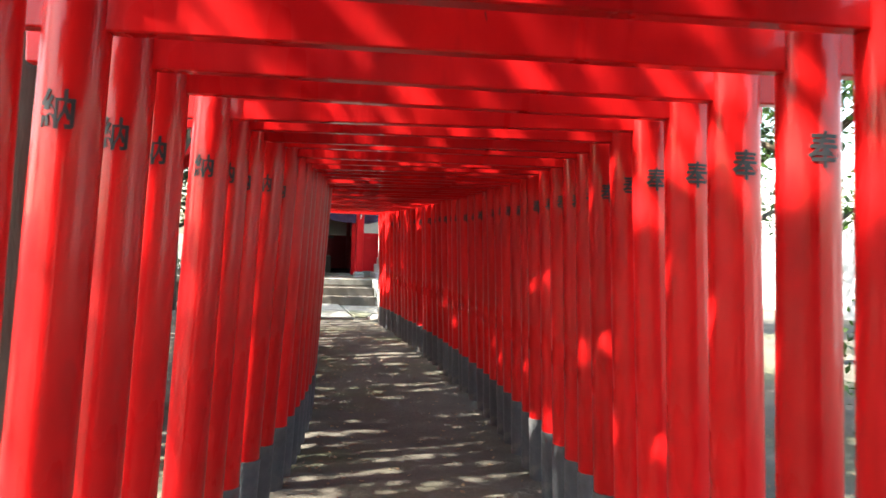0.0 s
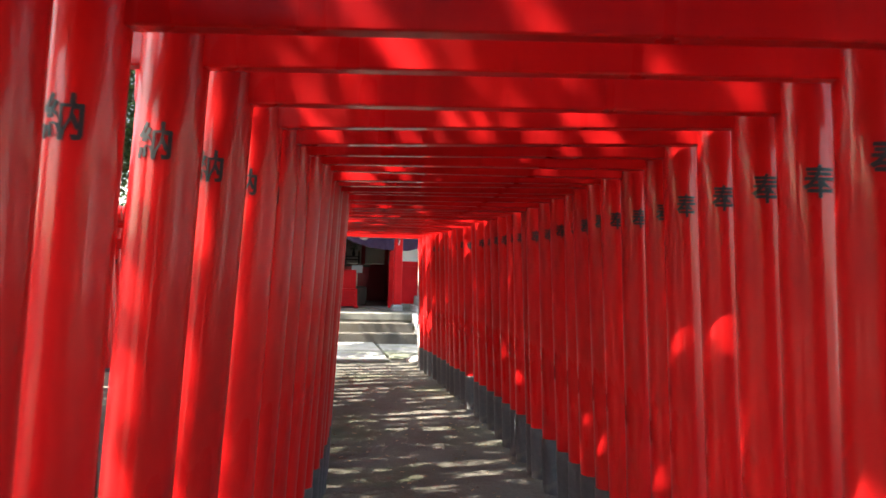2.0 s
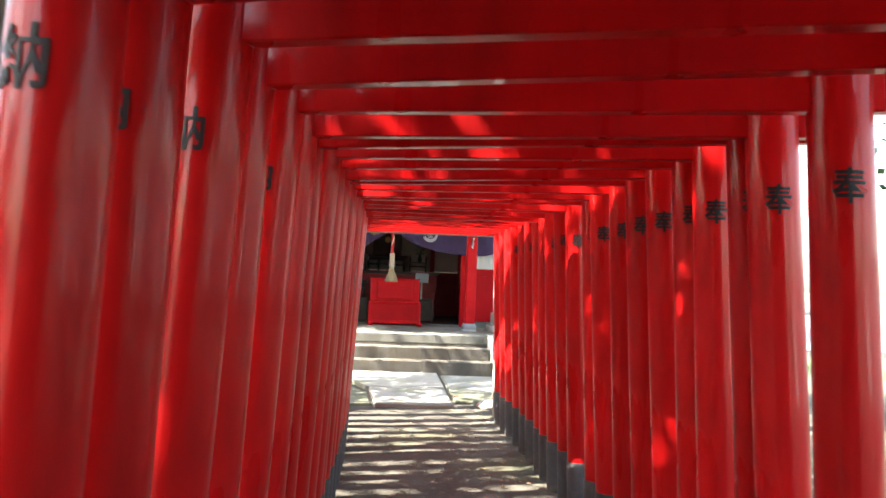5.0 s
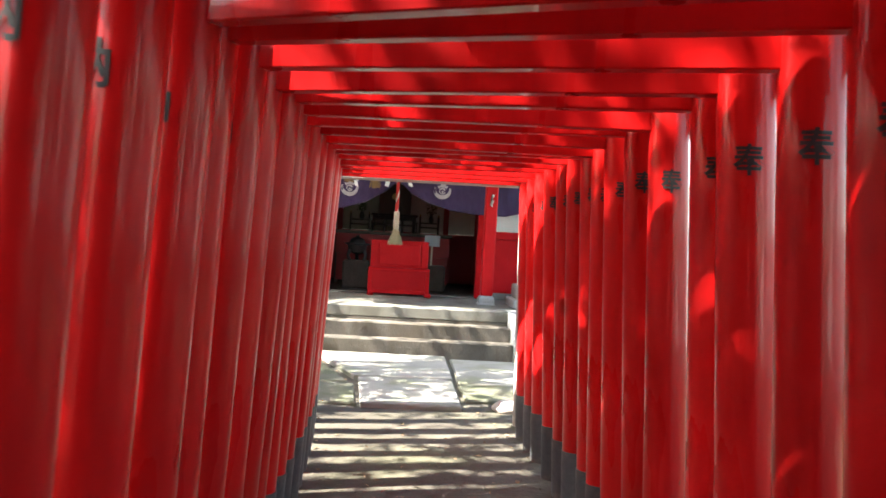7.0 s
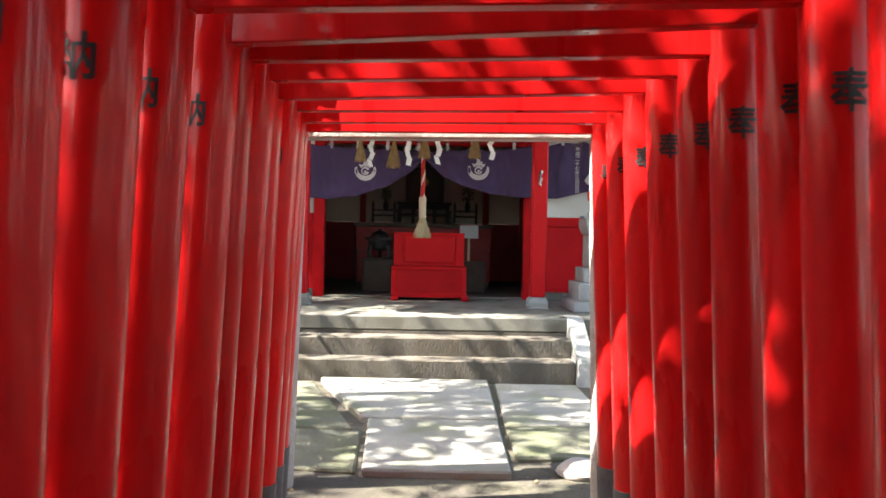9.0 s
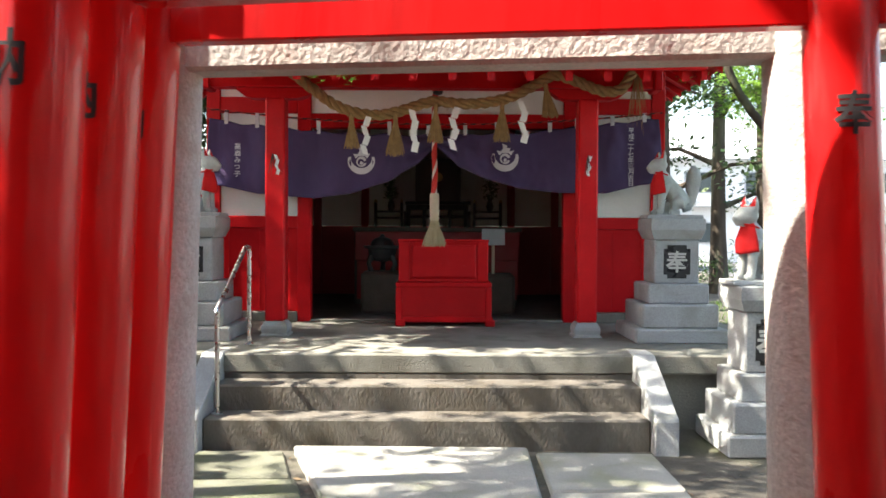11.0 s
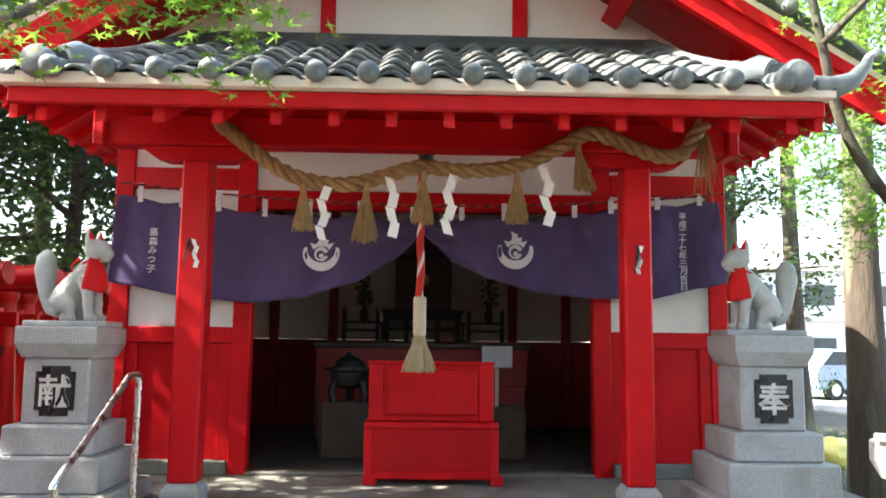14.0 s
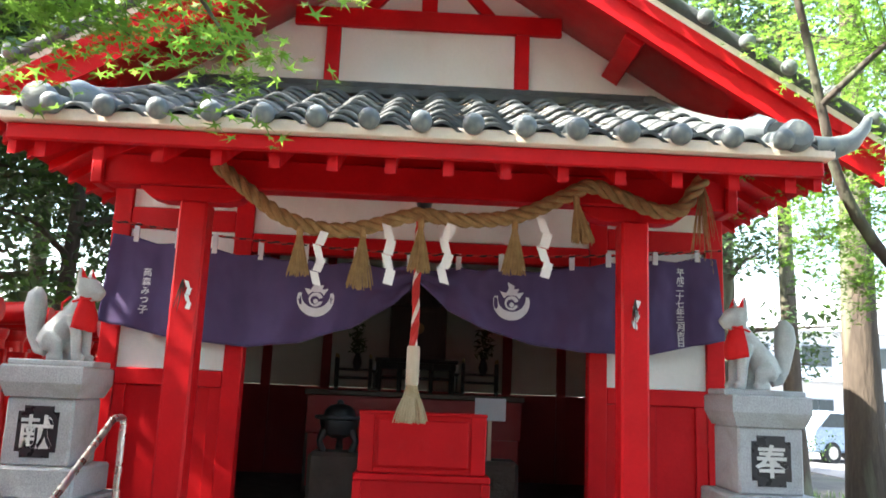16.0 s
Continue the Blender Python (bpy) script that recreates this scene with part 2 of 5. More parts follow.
def lathe(profile, n=20, bm=None, at=(0, 0, 0), square=False):
    """A turned solid from (radius, z) pairs; square turns it into a four-sided one."""
    bm = bm or bmesh.new()
    rings = []
    for r, z in profile:
        rings.append([bm.verts.new((at[0] + r * math.cos(2 * math.pi * k / n + (math.pi / 4 if n == 4 else 0)),
                                    at[1] + r * math.sin(2 * math.pi * k / n + (math.pi / 4 if n == 4 else 0)), at[2] + z)) for k in range(n)])
    for a, b in zip(rings, rings[1:]):
        for k in range(n):
            bm.faces.new((a[k], a[(k + 1) % n], b[(k + 1) % n], b[k]))
    bm.faces.new(rings[0][::-1])
    bm.faces.new(rings[-1])
    return bm


def prism(outline, axis, a, b, bm=None, bevel=0.0):
    """A flat outline of 2D points pushed from a to b along the axis: for x the outline is (y, z), for y (x, z), for z (x, y)."""
    own = bmesh.new()

    def at(p, d):
        return {"x": (d, p[0], p[1]), "y": (p[0], d, p[1]), "z": (p[0], p[1], d)}[axis]

    low = [own.verts.new(at(p, a)) for p in outline]
    high = [own.verts.new(at(p, b)) for p in outline]
    own.faces.new(low)
    own.faces.new(high[::-1])
    for i in range(len(low)):
        j = (i + 1) % len(low)
        own.faces.new((low[i], low[j], high[j], high[i]))
    bmesh.ops.recalc_face_normals(own, faces=own.faces)
    if bevel:
        bmesh.ops.bevel(own, geom=own.edges[:], offset=bevel, segments=1, affect="EDGES")
    if bm is None:
        return own
    join(bm, own)
    return bm


def mesh_from(name, verts, faces):
    mesh = bpy.data.meshes.new(name)
    mesh.from_pydata([tuple(v) for v in verts], [], faces)
    mesh.update()
    return mesh


def letters(text, size, depth=0.002, weight=0.018):
    """Upright lettering as a bmesh in the x-z plane, facing -y, centred on the origin."""
    curve = bpy.data.curves.new("letters", "FONT")
    curve.body, curve.size, curve.align_x, curve.align_y, curve.extrude = text, size, "CENTER", "CENTER", depth
    curve.resolution_u = 2
    curve.offset = size * weight
    ob = bpy.data.objects.new("letters", curve)
    scene.collection.objects.link(ob)
    mesh = bpy.data.meshes.new_from_object(ob.evaluated_get(bpy.context.evaluated_depsgraph_get()))
    bpy.data.objects.remove(ob)
    bpy.data.curves.remove(curve)
    bm = bmesh.new()
    bm.from_mesh(mesh)
    bpy.data.meshes.remove(mesh)
    if bm.verts:
        xs, ys = [v.co.x for v in bm.verts], [v.co.y for v in bm.verts]
        bmesh.ops.translate(bm, verts=bm.verts, vec=(-(min(xs) + max(xs)) / 2, -(min(ys) + max(ys)) / 2, 0))
    bmesh.ops.transform(bm, verts=bm.verts, matrix=pose(0, 0, 0, 90, 0, 0))
    return bm




def wpart(name, bm, mat, parent, label="", smooth=False):
    """A part modelled in world coordinates under a thing that stands somewhere else."""
    ob = part(name, bm, mat, parent, label, smooth)
    if parent.parent is None:
        ob.matrix_parent_inverse = parent.matrix_basis.inverted()
    return ob


# ---------------------------------------------------------------- ground
def ground_z(x, y):
    rise = -0.09 * min(max((-4 - y) / 12, 0), 1)
    lumps = noise.noise(Vector((x * 0.9, y * 0.9, 0))) * 0.02 + noise.noise(Vector((x * 4, y * 4, 3))) * 0.006
    flat = 1.0 if y < -3.4 else 0.25
    return rise + lumps * flat - 0.012


def build_ground():
    def steps(lo, hi, fine_lo, fine_hi, step):
        out, v = [], fine_lo
        while v <= fine_hi + 1e-6:
            out.append(v)
            v += step
        gap = step
        left, right = fine_lo, fine_hi
        while left > lo:
            gap *= 1.35
            left -= gap
            out.insert(0, left)
        gap = step
        while right < hi:
            gap *= 1.35
            right += gap
            out.append(right)
        return out

    xs, ys = steps(-900, 900, -4, 4.5, 0.12), steps(-900, 900, -18, 1, 0.12)
    verts = [(x, y, ground_z(x, y)) for y in ys for x in xs]
    n = len(xs)
    faces = [(j * n + i, j * n + i + 1, (j + 1) * n + i + 1, (j + 1) * n + i) for j in range(len(ys) - 1) for i in range(n - 1)]
    tagged(finish("ground", mesh_from("ground", verts, faces), DIRT, smooth=True), "bare trodden grey-brown earth with fallen leaves", "ground", kind="structure")


build_ground()

# ---------------------------------------------------------------- the row of gates
LEAN = math.tan(radians(3.0))
POST_R = 0.076


def post_axis(side, z):
    return side * (1.66 - z) * LEAN


def shared_part(name, bm, mat, smooth=False):
    """A mesh that many alike parts share."""
    bmesh.ops.recalc_face_normals(bm, faces=bm.faces)
    mesh = bpy.data.meshes.new(name)
    bm.to_mesh(mesh)
    bm.free()
    mesh.materials.append(mat)
    if smooth:
        mesh.shade_smooth()
        mesh.set_sharp_from_angle(angle=radians(38))
    return mesh


def gate_meshes():
    made = {}
    for side, text in ((-1, "納"), (1, "奉")):
        zs = (-0.15, 0.5, 1.2, 1.84, 2.1)
        made["post", side] = shared_part("post", tube([(post_axis(side, z), 0, z) for z in zs], [POST_R * 1.05, POST_R * 1.03, POST_R, POST_R * 0.97, POST_R * 0.96], 28), RED, True)
        made["foot_sleeve", side] = shared_part("foot_sleeve", tube([(post_axis(side, z), 0, z) for z in (-0.15, 0.2, 0.31)], POST_R * 1.10, 24), SLEEVE, True)
        text_bm = letters(text, 0.080, 0.0015)
        for k in range(-5, 6):
            bmesh.ops.bisect_plane(text_bm, geom=text_bm.verts[:] + text_bm.edges[:] + text_bm.faces[:], plane_co=(k * 0.0085, 0, 0), plane_no=(1, 0, 0))
        for v in text_bm.verts:
            a, z = v.co.x / POST_R, v.co.z * 1.1 + 1.66
            r = POST_R * 0.985 + 0.0016 - v.co.y * 0.5
            v.co = (post_axis(side, z) + r * math.sin(a), -r * math.cos(a), z)
        made["inscription", side] = shared_part("inscription", text_bm, CHAR_BLACK)
        made["collar", side] = shared_part("collar", tube([(post_axis(side, z), 0, z) for z in (2.045, 2.095, 2.13)], [POST_R * 1.05, POST_R * 1.3, POST_R * 1.3], 20), RED, True)
    made["tie_beam"] = shared_part("tie_beam", box(-1.0, 1.0, -0.025, 0.025, 1.84, 1.955, 0.004), RED)
    made["wedge"] = shared_part("wedge", box(-0.0175, 0.0175, -0.033, 0.033, 1.955, 1.985, 0.004), RED)
    made["top_beam"] = shared_part("top_beam", tube([(-1.0, 0, 2.235), (-0.65, 0, 2.212), (0, 0, 2.205), (0.65, 0, 2.212), (1.0, 0, 2.235)], [0.088, 0.084, 0.082, 0.084, 0.088], 20), RED, True)
    return made


GATE = gate_meshes()


def gate_part(name, mesh, parent, m, label=""):
    ob = new(name, mesh)
    ob.parent = parent
    ob.matrix_basis = m
    return tagged(ob, label)


def build_gate(m, width, label, group, thick=1.0):
    """A gate whose posts stand width apart at the height of the writing."""
    gate = thing("torii_gate", m, label, "torii gate", group)
    for side in (-1, 1):
        put = Matrix.Translation((side * width / 2, 0, 0)) @ Matrix.Diagonal((thick, thick, 1, 1))
        post = gate_part("post", GATE["post", side], gate, put)
        gate_part("foot_sleeve", GATE["foot_sleeve", side], post, Matrix.Identity(4), "dark grey painted post foot")
        gate_part("inscription", GATE["inscription", side], post, Matrix.Identity(4), "black brush-written character")
        gate_part("collar", GATE["collar", side], post, Matrix.Identity(4))
        gate_part("wedge", GATE["wedge"], gate, Matrix.Translation((side * (width / 2 + 0.10), 0, 0)))
    gate_part("tie_beam", GATE["tie_beam"], gate, Matrix.Diagonal((width / 2 + 0.24, 1, 1, 1)))
    gate_part("top_beam", GATE["top_beam"], gate, Matrix.Diagonal((width / 2 + 0.40, 1, 1, 1)))
    return gate


# the two lines on which the posts stand, as x for y, and each gate's two posts along them
LINE_LEFT = (-5.591278e-05, -0.002612093, -0.0462621, -0.4007157, -1.683192, -3.24957)
LINE_RIGHT = (5.27037e-05, 0.00231928, 0.025608, 0.119809, 1.10743)
PAIRS = ((-20.4, -20.65), (-20.0, -20.25), (-19.6, -19.85), (-19.2, -19.45), (-18.8, -19.05), (-18.4, -18.65), (-18.0, -18.25), (-17.6, -17.85), (-17.22, -17.45), (-16.85, -17.08), (-16.5, -16.75), (-16.2, -16.43), (-15.87, -16.1),
         (-15.45, -15.75), (-15.10, -15.36), (-14.77, -15.0), (-14.24, -14.67), (-13.96, -14.35), (-13.70, -14.03), (-13.33, -13.73), (-13.01, -13.45), (-12.61, -13.17), (-12.32, -12.89),
         (-12.04, -12.54), (-11.82, -12.295), (-11.55, -11.95), (-11.22, -11.67), (-10.88, -11.42), (-10.62, -11.12), (-10.34, -10.84), (-10.05, -10.56), (-9.72, -10.17), (-9.40, -9.83), (-9.14, -9.68),
         (-8.80, -9.32), (-8.49, -9.12), (-8.18, -8.82), (-7.96, -8.50), (-7.67, -8.17), (-7.36, -7.83), (-7.11, -7.58), (-6.88, -7.14), (-6.58, -6.87), (-6.32, -6.53), (-6.05, -6.26), (-5.67, -6.06), (-5.45, -5.72),
         (-5.17, -5.46), (-4.86, -5.15), (-4.52, -4.77), (-4.24, -4.48), (-3.92, -4.14))
rng = random.Random(4)


def post_place(line, y):
    """A post on its line; behind the start the row runs on straight."""
    edge = max(y, -15.9)
    slope = np.polyval(np.polyder(line), -15.9)
    return Vector((float(np.polyval(line, edge) + (y - edge) * slope), y + 0.07, 0))


for y_left, y_right in PAIRS:
    a, b = post_place(LINE_LEFT, y_left), post_place(LINE_RIGHT, y_right)
    middle, across = (a + b) / 2, b - a
    m = pose(middle.x, middle.y, rng.uniform(-0.008, 0.008), rng.uniform(-0.5, 0.5), rng.uniform(-0.35, 0.35), math.degrees(math.atan2(across.y, across.x)))
    build_gate(m, across.length, "vermilion wooden torii gate with dark grey post feet on trodden earth", "torii gates along the path", rng.uniform(0.95, 1.05))

# the second row, beside the path
side_y = -12.2
while side_y < 5.2:
    m = pose(-4.15 + rng.uniform(-0.03, 0.03), side_y, -0.28 + rng.uniform(-0.02, 0.02), rng.uniform(-0.8, 0.8), rng.uniform(-0.6, 0.6), rng.uniform(-3, 3))
    build_gate(m, 1.68, "vermilion torii gate in a second row beneath the trees", "torii gates of the side row", rng.uniform(1.0, 1.08))
    side_y += rng.uniform(0.33, 0.38)


# the grey stone gate that ends the row
def build_stone_gate(m):
    gate = thing("stone_torii_gate", m, "grey stone torii gate with rough weathered posts", "torii gate")
    for side in (-1, 1):
        part("post", tube([(side * (0.835 + (1.84 - z) * 0.03), 0, z) for z in (-0.1, 0.6, 1.3, 2.25)], [0.105, 0.102, 0.10, 0.096], 28), GREY_STONE, gate, smooth=True)
    part("tie_beam", box(-1.12, 1.12, -0.055, 0.055, 1.84, 2.0, 0.012), GREY_STONE, gate)
    part("centre_strut", box(-0.09, 0.09, -0.05, 0.05, 2.0, 2.25, 0.01), GREY_STONE, gate)
    part("lower_top_beam", box(-1.3, 1.3, -0.09, 0.09, 2.25, 2.38, 0.012), GREY_STONE, gate)
    part("cap_beam", prism([(-1.42, 2.42), (-1.36, 2.38), (1.36, 2.38), (1.42, 2.42), (1.48, 2.60), (0, 2.52), (-1.48, 2.60)], "y", -0.13, 0.13, bevel=0.012), GREY_STONE, gate)
    return gate


build_stone_gate(pose(0.165, -3.6, 0, 0, 0, -8))

# ---------------------------------------------------------------- steps and platform
PLAT = 0.54
SILL_Y, WALL_Y = 2.0, 2.05
SC = 0.03
tagged(part("platform", box(-2.75, 2.85, 0.0, 6.4, 0.40, PLAT, 0.012), CONCRETE), "weathered grey-green concrete platform of the shrine", "platform", kind="structure")
tagged(part("platform_wall", box(-2.65, 2.75, 0.09, 6.3, -0.1, 0.396, 0.01), CONCRETE), "recessed concrete wall beneath the platform edge", "platform", kind="structure")
stairs = thing("stairs", (0, -0.3, 0), "three stained concrete steps between sloping cheek stones", "stairs", kind="structure")
for i, (y0, z1, z0) in enumerate(((-0.27, 0.365, -0.05), (-0.53, 0.195, -0.05))):
    wpart("step", box(-1.45, 1.47, y0, -0.27 * (1 - i) * 0 + (0.0 if i == 0 else -0.274) - 0.003, z0, z1, 0.012), STEP_CONCRETE, stairs)
wpart("riser", box(-1.45, 1.47, 0.003, 0.088, -0.05, 0.397, 0.0), STEP_CONCRETE, stairs)
for x0, x1 in ((-1.61, -1.453), (1.473, 1.63)):
    wpart("cheek_stone", prism([(0.25, PLAT + 0.006), (0.0, PLAT + 0.006), (-0.60, 0.23), (-0.62, 0.21), (-0.62, -0.05), (0.25, -0.05)], "x", x0, x1, bevel=0.008), GRANITE, stairs, "grey granite cheek stone")

# ---------------------------------------------------------------- the shrine building
shrine = thing("shrine", (SC, 2.0, PLAT), "small red-and-white timber shrine with dark grey tiled roofs", "shrine")


def sbox(name, x0, x1, y0, y1, z0, z1, mat=None, bevel=0.006, label="", parent=None):
    return wpart(name, box(x0, x1, y0, y1, z0, z1, bevel), mat or RED_WOOD, parent or shrine, label)


for x0, x1 in ((-1.375, -1.21), (1.238, 1.403)):
    post = sbox("porch_post", x0, x1, 0.96, 1.125, 0.662, 2.53, bevel=0.014)
    xm = (x0 + x1) / 2
    foot = lathe([(0.165, 0), (0.165, 0.012), (0.145, 0.024), (0.155, 0.06), (0.15, 0.085), (0.122, 0.115), (0.118, 0.123)], 4, at=(0, 0, 0))
    bmesh.ops.scale(foot, verts=foot.verts, vec=(1.0, 1.0, 1.0))
    bmesh.ops.translate(foot, verts=foot.verts, vec=(xm, 1.043, PLAT))
    wpart("post_foot", foot, GRANITE, post, "grey granite post foot")
    out = [(xm - 0.33, 2.615), (xm - 0.33, 2.60), (xm - 0.26, 2.545), (xm - 0.19, 2.525), (xm + 0.19, 2.525), (xm + 0.26, 2.545), (xm + 0.33, 2.60), (xm + 0.33, 2.615)]
    wpart("bracket", prism(out, "y", 0.975, 1.11, bevel=0.006), RED_WOOD, shrine)
sbox("porch_beam", -1.88, 1.93, 0.965, 1.12, 2.617, 2.80, bevel=0.01)
sbox("porch_infill", SC - 1.85, SC + 1.85, 1.02, 1.06, 2.803, 2.975)
for x0 in (-1.90, 1.86):
    wpart("beam_nose", prism([(x0, 2.60), (x0 + 0.07, 2.60), (x0 + 0.07, 2.81), (x0, 2.81)], "y", 0.93, 1.16, bevel=0.01), RED_WOOD, shrine)

# front roof: slope from the eave up to the gable wall
EAVE_Y, EAVE_Z, RUN, RISE = 0.10, 2.70, 1.93, 0.90
SLOPE = math.atan2(RISE, RUN)


def roof_z(y):
    return EAVE_Z + (y - EAVE_Y) * RISE / RUN


for k in range(14):
    x = SC - 1.85 + k * 0.2846
    y0, y1 = 0.15, 2.04
    wpart("rafter", prism([(y0, roof_z(y0) - 0.200), (y1, roof_z(y1) - 0.165), (y1, roof_z(y1) - 0.075), (y0, roof_z(y0) - 0.075)], "x", x - 0.027, x + 0.027), RED_WOOD, shrine)
wpart("soffit", prism([(0.13, roof_z(0.13) - 0.072), (2.04, roof_z(2.04) - 0.072), (2.04, roof_z(2.04) - 0.05), (0.13, roof_z(0.13) - 0.05)], "x", SC - 1.96, SC + 1.96), RED_WOOD, shrine)
sbox("fascia", SC - 1.99, SC + 1.99, 0.085, 0.127, 2.595, 2.672)
sbox("eave_board", SC - 2.02, SC + 2.02, 0.03, 0.125, 2.676, 2.735, CREAM, 0.004, "cream eave board")
for s in (-1, 1):
    xs = SC + s * 1.975
    wpart("side_fascia", prism([(0.13, 2.53), (0.13, 2.70), (2.04, roof_z(2.04) - 0.02), (2.04, roof_z(2.04) - 0.16)], "x", xs - 0.02, xs + 0.02), RED_WOOD, shrine)

front_roof = wpart("front_roof", prism([(0.135, roof_z(0.135) - 0.045), (2.03, roof_z(2.03) - 0.045), (2.03, roof_z(2.03)), (0.135, roof_z(0.135))], "x", SC - 2.0, SC + 2.0), TILE, shrine, "dark grey tiled porch roof")


def tile_mesh(w, l):
    """An S-shaped pantile, w wide and l long, lying along +y from its lower edge."""
    verts, faces, n = [], [], 10
    for yy, lift in ((0.0, 0.026), (l, 0.0)):
        for k in range(n + 1):
            u = k / n
            z = 0.032 * math.sin(2 * math.pi * (u - 0.12)) + (0.012 if u > 0.93 else 0)
            verts.append((u * w * 1.06 - w / 2, yy, z + lift))
    for k in range(n + 1):
        x, y, z = verts[k]
        verts.append((x, y, z - 0.02))
    for k in range(n):
        faces.append((k, k + 1, n + 2 + k, n + 1 + k))
        faces.append((2 * n + 2 + k, 2 * n + 3 + k, k + 1, k))
    m = mesh_from("tile", verts, faces)
    m.materials.append(TILE)
    m.shade_smooth()
    return m


TILE_W, TILE_L = 0.25, 0.22
pantile = tile_mesh(TILE_W, TILE_L * 1.12)
cap_bm = bmesh.new()
for r0, y0 in ((0.058, 0.0),):
    tube([(0, 0.16, 0), (0, 0.0, 0), (0, -0.012, 0), (0, -0.016, 0)], [0.045, 0.045, 0.043, 0.026], 18, cap_bm)
    tube([(0, 0.012, 0), (0, -0.012, 0), (0, -0.03, 0), (0, -0.04, 0)], [0.053, 0.053, 0.044, 0.022], 20, cap_bm)
cap_mesh = bpy.data.meshes.new("eave_disc")
bmesh.ops.recalc_face_normals(cap_bm, faces=cap_bm.faces)
cap_bm.to_mesh(cap_mesh)
cap_bm.free()
cap_mesh.materials.append(TILE_CAP)
cap_mesh.shade_smooth()
tile_jobs = []
for row in range(10):
    for col in range(16):
        y = 0.03 + row * TILE_L * math.cos(SLOPE)
        half = 2.02 - 0.27 * row / 9
        x = SC - 7.5 * TILE_W + col * TILE_W
        if abs(x - SC) < half - 0.02:
            tile_jobs.append((x, y, roof_z(y) + 0.045 + 0.006 * ((row * 7 + col * 3) % 3)))
for col in range(15):
    ob = new("eave_disc", cap_mesh)
    ob.parent = front_roof
    ob.matrix_basis = pose(SC - 7 * TILE_W + col * TILE_W, -0.004, EAVE_Z + 0.047, math.degrees(SLOPE) * 0.6, 0, 0)


def corner_ridge(s):
    """The hip ridge of the porch roof with its big round end and the upturned tip."""
    bm = bmesh.new()
    a, b = Vector((SC + s * 1.66, 1.95, roof_z(1.95) + 0.10)), Vector((SC + s * 1.79, 0.14, EAVE_Z + 0.11))
    tube([a.lerp(b, t) + Vector((0, 0, -0.05 * math.sin(math.pi * t))) for t in (0, 0.2, 0.4, 0.6, 0.8, 1.0)], [0.055, 0.06, 0.06, 0.062, 0.066, 0.075], 14, bm)
    wpart("hip_ridge", bm, TILE, front_roof, smooth=True)
    bm = tube([b + Vector((-s * 0.20, 0.30, 0.03)), b + Vector((-s * 0.15, 0.22, 0.045)), b + Vector((-s * 0.06, 0.06, 0.05)), b + Vector((-s * 0.03, 0.0, 0.03))], [0.06, 0.082, 0.085, 0.06], 16)
    wpart("ridge_shoulder", bm, TILE_CAP, front_roof, smooth=True)
    c = b + Vector((s * 0.03, -0.15, -0.035))
    ob = wpart("ridge_end_disc", lathe([(0.02, -0.03), (0.062, -0.02), (0.081, 0.01), (0.081, 0.06), (0.062, 0.16)], 20, at=(0, 0, 0)), TILE_CAP, front_roof, smooth=True)
    ob.matrix_basis = pose(c.x, c.y, c.z, -90, 0, 0)
    p = Vector((SC + s * 1.93, 0.08, EAVE_Z + 0.04))
    tip = [p, p + Vector((s * 0.10, 0, 0.0)), p + Vector((s * 0.20, 0, 0.04)), p + Vector((s * 0.27, 0, 0.12)), p + Vector((s * 0.29, 0, 0.17))]
    wpart("corner_tip", tube(tip, [0.06, 0.058, 0.045, 0.03, 0.02], 12), TILE_CAP, front_roof, smooth=True)


corner_ridge(-1)
corner_ridge(1)
sbox("top_course", SC - 1.74, SC + 1.74, 1.90, 2.045, 3.60, 3.66, TILE, 0.008, parent=front_roof)
sbox("top_course", SC - 1.72, SC + 1.72, 1.93, 2.045, 3.664, 3.71, TILE, 0.008, parent=front_roof)

# front wall, with the doorway through it
WX0, WX1, DX0, DX1 = -2.18, 2.26, -1.17, 1.28
W0, W1 = WALL_Y, WALL_Y + 0.12
for x0, x1 in ((WX0, WX0 + 0.13), (WX1 - 0.13, WX1), (DX0 - 0.13, DX0), (DX1, DX1 + 0.13)):
    sbox("wall_post", x0, x1, W0, W1, PLAT, 3.02)
sbox("door_head", DX0 + 0.002, DX1 - 0.002, W0 + 0.004, W1 - 0.004, 2.42, 2.56)
sbox("top_plate", WX0 + 0.132, WX1 - 0.132, W0 - 0.004, W1 - 0.004, 2.86, 3.02)
sbox("wall_panel", DX0 + 0.002, DX1 - 0.002, W0 + 0.03, W1 - 0.03, 2.562, 2.858, PLASTER, 0, "white plaster panel")
